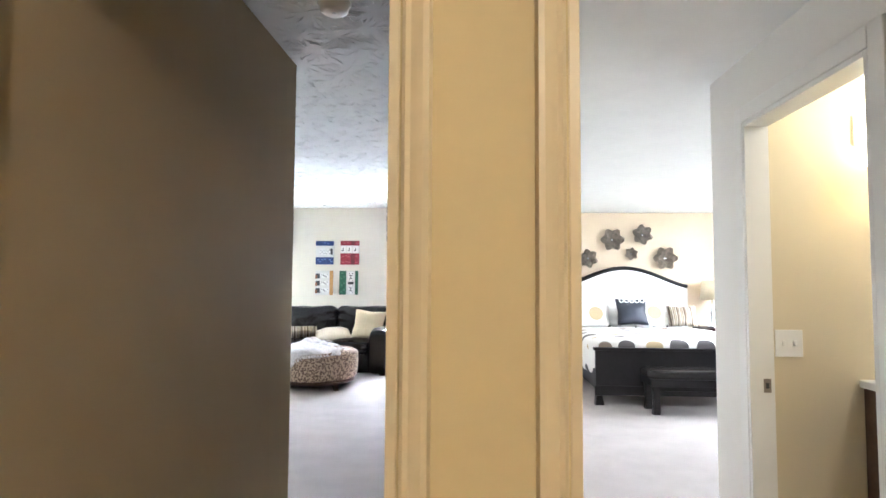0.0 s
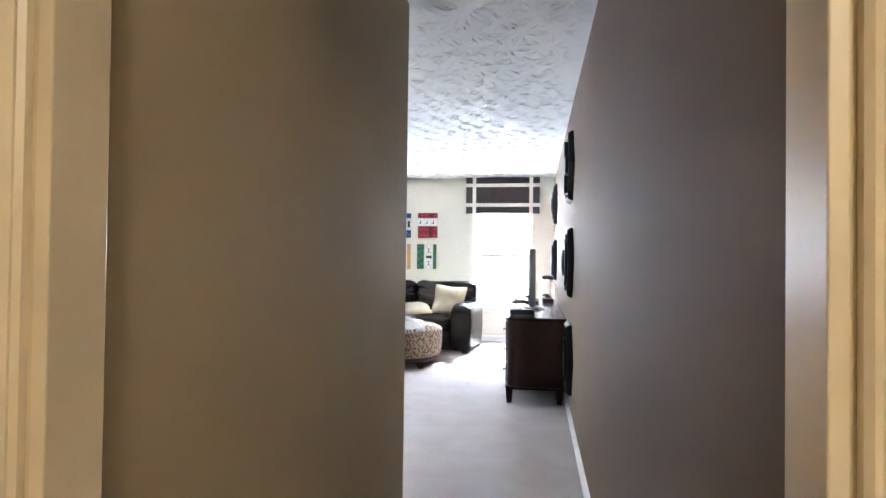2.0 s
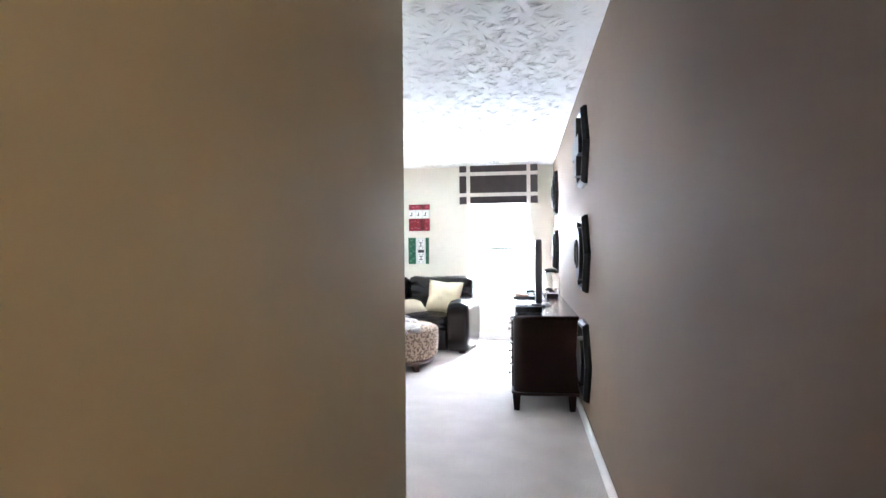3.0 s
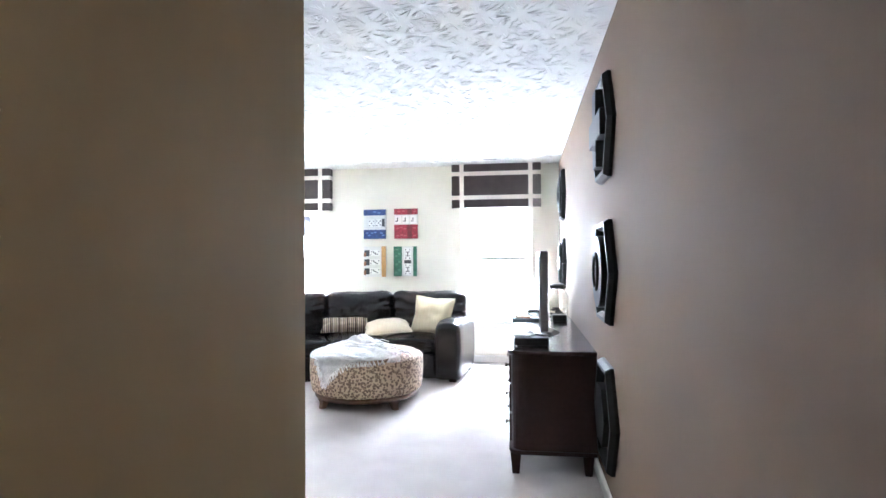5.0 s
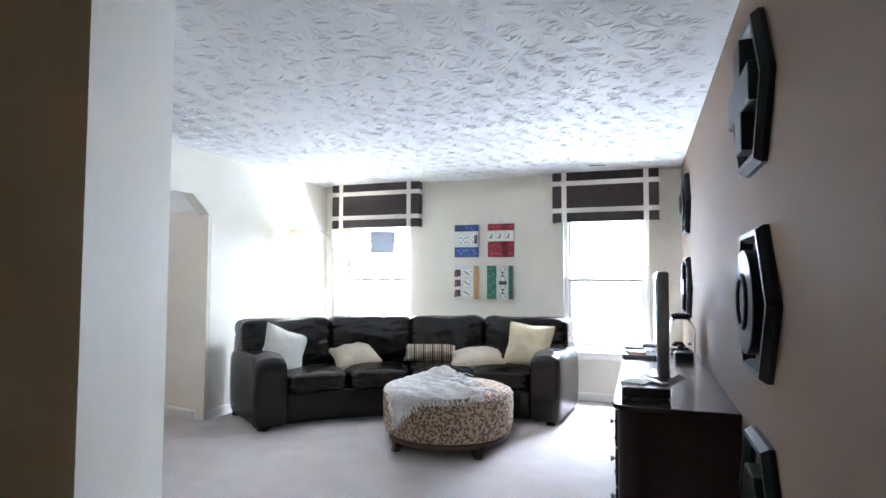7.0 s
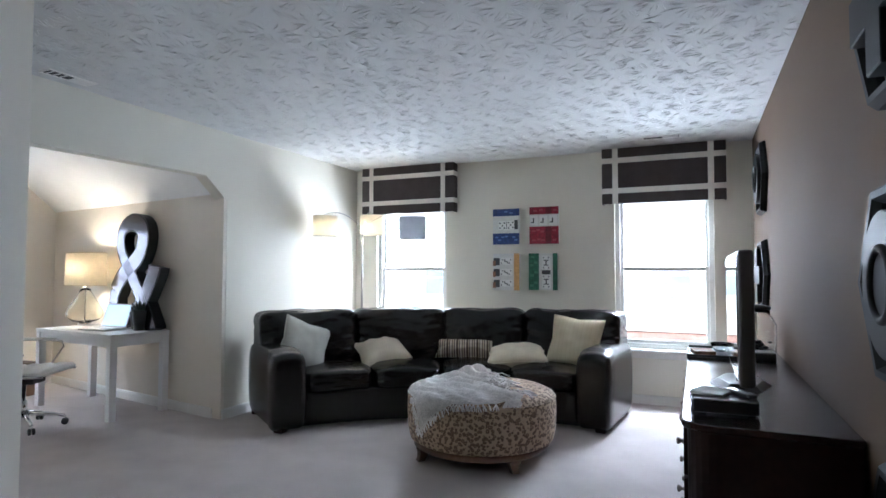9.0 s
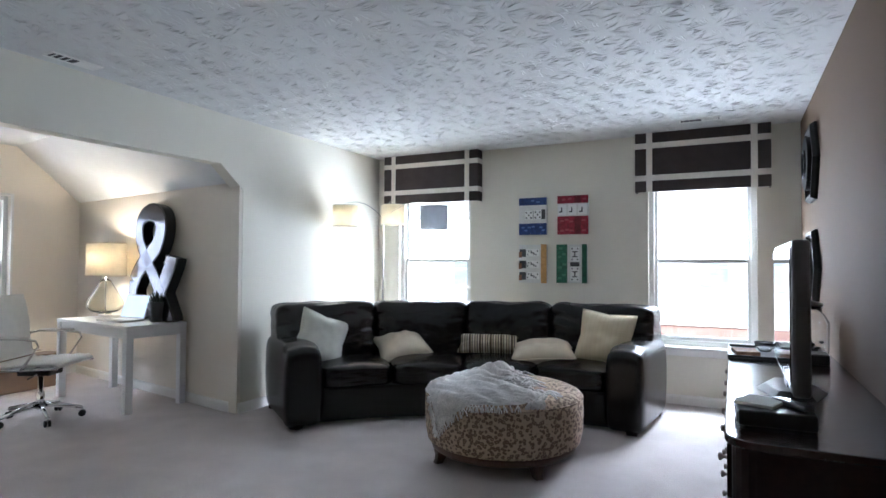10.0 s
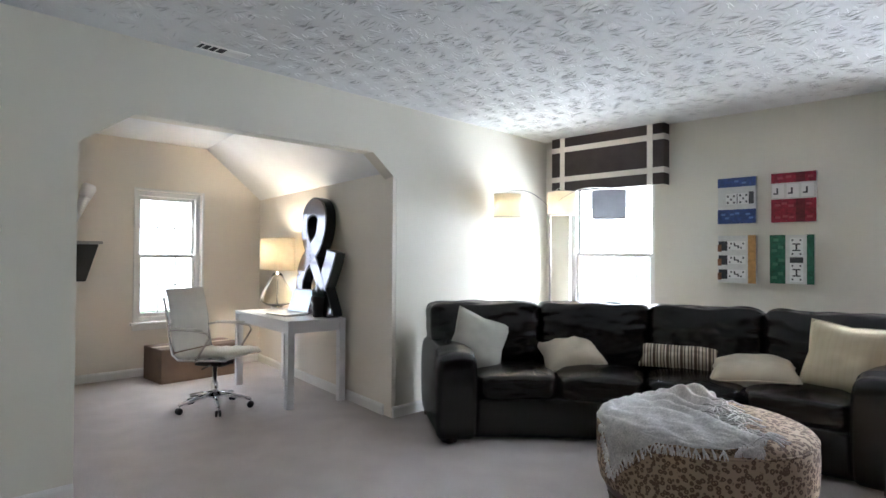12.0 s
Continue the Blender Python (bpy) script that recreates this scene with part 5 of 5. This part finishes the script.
add_box(bj, 1.302, 2.526, 0, 1.408, 2.546, 2.0, 0.002)
add_box(bj, 1.302, 1.704, 0, 1.408, 1.724, 2.0, 0.002)
add_box(bj, 1.302, 1.725, 1.98, 1.408, 2.525, 2.0, 0.002)
structure("door_3_jamb", bj, TRIM, "white bathroom door jamb", "trim")
bc = bmesh.new()
add_box(bc, 1.30, 2.5475, 0, 1.3185, 2.62, 2.075, 0.004)
add_box(bc, 1.30, 1.63, 0, 1.3185, 1.7025, 2.075, 0.004)
add_box(bc, 1.30, 1.7035, 2.002, 1.3185, 2.5465, 2.075, 0.004)
structure("door_3_casing", bc, TRIM, "white bathroom door casing", "trim")
sp = thing("strike_plate", "brass strike plate on the bathroom door jamb", "strike plate", pose(1.375, 2.5255, 0.83))
part("plate", box(-0.016, -0.0015, -0.03, 0.016, 0, 0.03, 0.0005), BRONZE, sp)
part("latch_hole", box(-0.007, -0.002, -0.012, 0.007, -0.0012, 0.012), ART_DARK, sp)
sw = thing("light_switch", "white double light switch plate on the tan wall", "light switch", pose(1.497, 2.58, 1.01))
part("plate", box(-0.06, -0.006, -0.06, 0.06, -0.0005, 0.06, 0.002), PLATE, sw)
for dx in (-0.024, 0.024):
    part("toggle", box(dx - 0.006, -0.014, -0.01, dx + 0.006, -0.0062, 0.012, 0.002), PLATE, sw)
lamp_m = mat("frosted_lit_glass", (0.95, 0.82, 0.55), 0.5, var=0.03, emit=1.6)
sc = thing("wall_sconce", "lit frosted glass wall sconce over the vanity", "wall lamp", pose(1.85, 2.58, 1.80))
part("back_plate", box(-0.05, -0.02, 0.1, 0.05, -0.001, 0.24, 0.006), CHROME, sc)
sh_ = part("shade", shade_mesh(0.075, 0.075, 0.42), lamp_m, sc, "frosted glass shade")
sh_.location = (0, -0.14, 0.2)
part("arm", tube([(0, -0.02, 0.17), (0, -0.07, 0.16)], 0.008, 8), CHROME, sc)
va = thing("vanity", "dark wooden bathroom vanity with a pale top", "vanity", pose(1.79, 2.07, 0))
part("cabinet", box(0.02, 0.02, 0, 1.2, 0.505, 0.82, 0.004), WOOD_BROWN, va)
part("countertop", box(0, 0, 0.8205, 1.22, 0.505, 0.855, 0.006), WHITE_LAC, va)
part("door", box(0.06, 0.004, 0.1, 0.58, 0.0195, 0.74, 0.003), WOOD_BROWN, va)
fa = thing("faucet", "chrome faucet on the vanity top", "faucet", pose(1.95, 2.42, 0.855))
part("spout", tube([(0, 0, 0), (0, 0, 0.14), (0, -0.03, 0.18), (0, -0.1, 0.17), (0, -0.12, 0.14)], 0.012, 10), CHROME, fa, "", True)
part("handle", tube([(-0.07, 0, 0), (-0.07, 0, 0.05), (-0.1, -0.02, 0.07)], 0.01, 8), CHROME, fa, "", True)


# ---- bedroom ----
def dots_material():
    """White quilt cotton with large grey, brown and ochre dots."""
    m = mat("dotted_quilt", (0.78, 0.76, 0.72), 0.9)
    nt = m.node_tree
    n, l = nt.nodes, nt.links
    co = n.new("ShaderNodeTexCoord")
    mp = n.new("ShaderNodeMapping")
    mp.inputs["Scale"].default_value = (3.6, 3.6, 3.6)
    l.new(co.outputs["Object"], mp.inputs["Vector"])
    vo = n.new("ShaderNodeTexVoronoi")
    vo.inputs["Scale"].default_value, vo.inputs["Randomness"].default_value = 1.0, 0.25
    l.new(mp.outputs[0], vo.inputs["Vector"])
    cut = node_math(nt, "LESS_THAN", vo.outputs["Distance"], 0.36)
    sp_ = n.new("ShaderNodeSeparateXYZ")
    l.new(vo.outputs["Color"], sp_.inputs[0])
    cr = n.new("ShaderNodeValToRGB")
    cr.color_ramp.interpolation = "CONSTANT"
    e = cr.color_ramp.elements
    e[0].position, e[0].color = 0.0, (0.10, 0.09, 0.09, 1)
    e[1].position, e[1].color = 0.45, (0.48, 0.38, 0.22, 1)
    k = e.new(0.72)
    k.color = (0.28, 0.22, 0.17, 1)
    l.new(sp_.outputs[0], cr.inputs["Fac"])
    mix = n.new("ShaderNodeMix")
    mix.data_type = "RGBA"
    mix.inputs["A"].default_value = (0.8, 0.78, 0.74, 1)
    l.new(cut, mix.inputs["Factor"]), l.new(cr.outputs["Color"], mix.inputs["B"])
    l.new(mix.outputs["Result"], n["Principled BSDF"].inputs["Base Color"])
    return m


DOTS = dots_material()
LINEN = mat("white_bed_linen", (0.8, 0.79, 0.76), 0.9, var=0.03, bump=0.3, bump_scale=40, dist=0.01)
NAVY = mat("black_blue_satin", (0.03, 0.035, 0.05), 0.5, var=0.15)


EBONY = mat("ebony_stained_wood", (0.016, 0.014, 0.015), 0.4, var=0.12, scale=5, fine=0.1, fine_scale=40, spec=0.2)


def build_bed():
    b = thing("bed", "dark wooden bed with arched padded headboard, made up", "bed")
    x0, x1, y0, y1 = 1.36, 3.14, 6.12, 8.42
    foot = part("footboard", box(x0, y0, 0.10, x1, y0 + 0.05, 0.565, 0.006), EBONY, b)
    part("footboard_cap", box(x0 - 0.02, y0 - 0.02, 0.5655, x1 + 0.02, y0 + 0.06, 0.595, 0.006), EBONY, foot)
    part("footboard_base", box(x0 - 0.015, y0 - 0.02, 0.10, x1 + 0.015, y0 - 0.001, 0.20, 0.006), EBONY, foot)
    for x in (x0 - 0.01, x1 - 0.08):
        part("bed_foot", prism([(0, 0), (0.09, 0), (0.07, 0.1), (0.01, 0.1)], lambda u, v, w: (x + u, y0 - 0.03 + w, v), 0.09), EBONY, b)
    for x in (x0, x1 - 0.03):
        part("side_rail", box(x, y0 + 0.051, 0.16, x + 0.03, y1, 0.36, 0.004), EBONY, b)
    xm = (x0 + x1) / 2
    arch = [(x0 + (x1 - x0) * k / 24, 1.22 + 0.27 * max(0.0, math.cos((k / 12 - 1) * 1.45)) ** 1.6) for k in range(25)]
    part("headboard_panel", prism([(x0, 0.2)] + arch + [(x1, 0.2)], lambda u, v, w: (u, y1 + w, v), 0.05), LINEN, b, "white padded headboard panel")
    part("headboard_rail", tube([(u, y1 + 0.02, v) for u, v in arch], 0.032, 10), EBONY, b, "dark arched top rail", True)
    part("mattress", soft_block(lambda u, v, w: (xm + u * 0.86, (y0 + y1) / 2 + 0.03 + v * 1.10, 0.45 + w * 0.16), 8, 8), LINEN, b, "", True)
    q = soft_block(lambda u, v, w: (xm + u * (0.93 + 0.015 * noise.noise(Vector((v * 6, w * 2, 1)))), 7.06 + v * 0.9, 0.475 + w * 0.215 + 0.012 * noise.noise(Vector((u * 4, v * 4, 3)))), 9, 18)
    part("quilt", q, DOTS, b, "white quilt with large grey and ochre dots", True)
    return b


build_bed()
for lab, px_, py_, pz_, w_, h_, tl, m_ in (
        ("white bed pillow against the headboard", 1.82, 8.3, 0.86, 0.66, 0.42, 72, LINEN), ("white bed pillow against the headboard", 2.7, 8.3, 0.86, 0.66, 0.42, 72, LINEN),
        ("white dotted bed pillow lying back", 1.72, 8.14, 0.82, 0.5, 0.36, 66, DOTS), ("white dotted bed pillow lying back", 2.52, 8.14, 0.84, 0.46, 0.4, 66, DOTS),
        ("black satin pillow with white lace edge", 2.24, 8.02, 0.88, 0.42, 0.38, 68, NAVY), ("black and white banded pillow", 2.92, 8.02, 0.83, 0.4, 0.32, 62, STRIPE)):
    q = part("bed_pillow", pillow_mesh(w_, h_, 0.16, 12, 0.0, int(px_ * 10)), m_, None, "", True)
    q.matrix_basis = pose(px_, py_, pz_, tl, 0, 0)
    tagged(q, lab, "pillow", "bed pillows")
    if m_ == NAVY:
        lace = bmesh.new()
        for k in range(5):
            add_tube(lace, [(-0.14 + 0.07 * k + 0.03 * math.cos(a * 0.7), 0.145 + 0.03 * math.sin(a * 0.7), 0.066) for a in range(9)], 0.009, 6, True)
        part("lace", lace, LINEN, q, "white scalloped lace", True)


def build_bench():
    b = thing("bench", "black low bench with a padded seat at the bed's foot", "bench", pose(1.80, 5.66, 0))
    part("seat", soft_block(lambda u, v, w: (0.6 + 0.62 * u, 0.19 + 0.2 * v, 0.385 + 0.045 * w), 9, 6), LEATHER, b, "", True)
    part("seat_frame", box(0.0, 0.01, 0.27, 1.2, 0.37, 0.34, 0.005), EBONY, b)
    for x in (0.02, 1.11):
        for y in (0.02, 0.29):
            part("leg", prism([(0, 0), (0.07, 0), (0.07, 0.27), (0.0, 0.27), (0.015, 0.1)], lambda u, v, w: (x + u, y + w, v), 0.07), EBONY, b)
    part("stretcher", box(0.09, 0.17, 0.16, 1.11, 0.2, 0.2, 0.004), EBONY, b)


build_bench()


FLOWER = mat("weathered_bronze_petal", (0.36, 0.30, 0.25), 0.5, 0.25, var=0.25, scale=20)


def build_flower(x, z, r, seed):
    f = thing("wall_flower", "bronze metal flower on the bedroom wall", "wall decor", pose(x, 8.5, z), "metal wall flowers")
    for ring, (cnt, rr, tilt) in enumerate(((6, 1.0, 20), (5, 0.66, 42))):
        for k in range(cnt):
            a = 2 * math.pi * k / cnt + seed + ring
            bm = bmesh.new()
            rows = []
            for i in range(6):
                t = i / 5
                d = r * rr * t
                hw = r * rr * 0.42 * math.sin(math.pi * (0.12 + 0.8 * t))
                y = -0.012 - d * math.sin(radians(tilt)) * (0.5 + 0.5 * t) - 0.012 * ring
                rows.append([bm.verts.new((d * math.cos(a) - s * hw * math.sin(a), y - abs(s) * 0.015, d * math.sin(a) + s * hw * math.cos(a))) for s in (-1, -0.5, 0, 0.5, 1)])
            for p, q in zip(rows, rows[1:]):
                for i in range(4):
                    bm.faces.new((p[i], p[i + 1], q[i + 1], q[i]))
            bmesh.ops.solidify(bm, geom=bm.faces[:], thickness=0.003)
            part("petal", bm, FLOWER, f, "", True)
    c = bmesh.new()
    bmesh.ops.create_icosphere(c, subdivisions=2, radius=r * 0.17, matrix=Matrix.Translation((0, -0.03, 0)))
    part("flower_center", c, CHROME, f, "", True)
    part("mount", tube([(0, -0.001, 0), (0, -0.03, 0)], 0.01, 8), BRONZE, f)


for k, (fx, fz, fr_) in enumerate(((2.085, 1.91, 0.17), (2.52, 1.985, 0.15), (2.36, 1.705, 0.095), (2.84, 1.64, 0.175), (1.735, 1.635, 0.14))):
    build_flower(fx, fz, fr_, k * 0.7)
nl = thing("nightstand", "dark wooden nightstand beside the bed", "nightstand", pose(3.22, 8.05, 0))
part("cabinet", box(0, 0, 0.08, 0.5, 0.43, 0.66, 0.006), DARKWOOD, nl)
for x in (0.02, 0.42):
    for y in (0.02, 0.35):
        part("leg", box(x, y, 0, x + 0.06, y + 0.06, 0.08), DARKWOOD, nl)
part("drawer", box(0.03, -0.012, 0.4, 0.47, -0.001, 0.62, 0.003), DARKWOOD, nl)
bl = thing("bedside_lamp", "bedside lamp with a pale drum shade", "table lamp", pose(3.42, 8.27, 0.66))
part("lamp_base", lathe([(0, 0), (0.07, 0), (0.06, 0.02), (0.03, 0.05), (0.05, 0.2), (0.015, 0.3), (0.01, 0.4), (0, 0.4)], 24), CHROME, bl, "", True)
ls = part("shade", shade_mesh(0.13, 0.16, 0.26), LAMP_CLOTH, bl, "pale fabric shade", True)
ls.location = (0, 0, 0.52)

# ---- outside ----
GRASS = mat("lawn", (0.10, 0.13, 0.05), 0.95, var=0.3, scale=0.6, fine=0.2, fine_scale=20)
SIDING = mat("white_siding", (0.75, 0.75, 0.74), 0.6, var=0.03, scale=1)
BRICK = mat("red_brick_face", (0.42, 0.24, 0.20), 0.85, var=0.2, scale=3, fine=0.15, fine_scale=15)
ROOF = mat("grey_shingles", (0.16, 0.15, 0.15), 0.9, var=0.2, scale=3)
structure("ground", box(-300, -300, -3.3, 300, 300, -3.2), GRASS, "lawn around the house", "ground")
for bm_ in (box(-60, 40, -4, 60, 40.2, 40), box(-50, -60, -4, -49.8, 60, 40), box(50, -60, -4, 50.2, 60, 40)):
    structure("backdrop", bm_, mat("hazy_white_sky", (0.95, 0.97, 1.0), 1.0, var=0.02, scale=0.05, emit=1.6), "bright hazy sky", "sky")


def build_house(x0, x1, y, depth, win):
    h = thing("neighbor_house", "white sided house with a brick ground floor", "house", pose(0, y, -3.2))
    part("brick_storey", box(x0, 0, 0, x1, depth, 2.75), BRICK, h, "red brick lower wall")
    part("wall", box(x0 - 0.02, -0.03, 2.751, x1 + 0.02, depth, 9.2), SIDING, h)
    bm = bmesh.new()
    for k in range(36):
        add_box(bm, x0 - 0.02, -0.055, 2.76 + k * 0.17, x1 + 0.02, -0.031, 2.76 + k * 0.17 + 0.02)
    part("siding_lap", bm, SIDING, h)
    part("roof", prism([(-0.5, 9.201), (depth + 0.5, 9.201), (depth / 2, 11.6)], lambda u, v, w: (x0 - 0.4 + w, u, v), x1 - x0 + 0.8), ROOF, h)
    for wx, wz in win:
        w = part("window", box(wx - 0.42, -0.09, wz - 0.62, wx + 0.42, -0.056, wz + 0.62, 0.01), TRIM, h)
        part("pane", box(wx - 0.35, -0.096, wz - 0.56, wx + 0.35, -0.0905, wz - 0.02), HOUSE_PANE, w)
        part("pane", box(wx - 0.35, -0.096, wz + 0.02, wx + 0.35, -0.0905, wz + 0.56), HOUSE_PANE, w)


HOUSE_PANE = mat("house_window_pane", (0.30, 0.36, 0.45), 0.1, var=0.2, scale=2)
build_house(-17, 9, 21.0, 9.0, ((-1.0, 4.4), (-4.5, 4.4), (-8.6, 4.3), (-12.0, 4.4), (4.0, 4.4)))
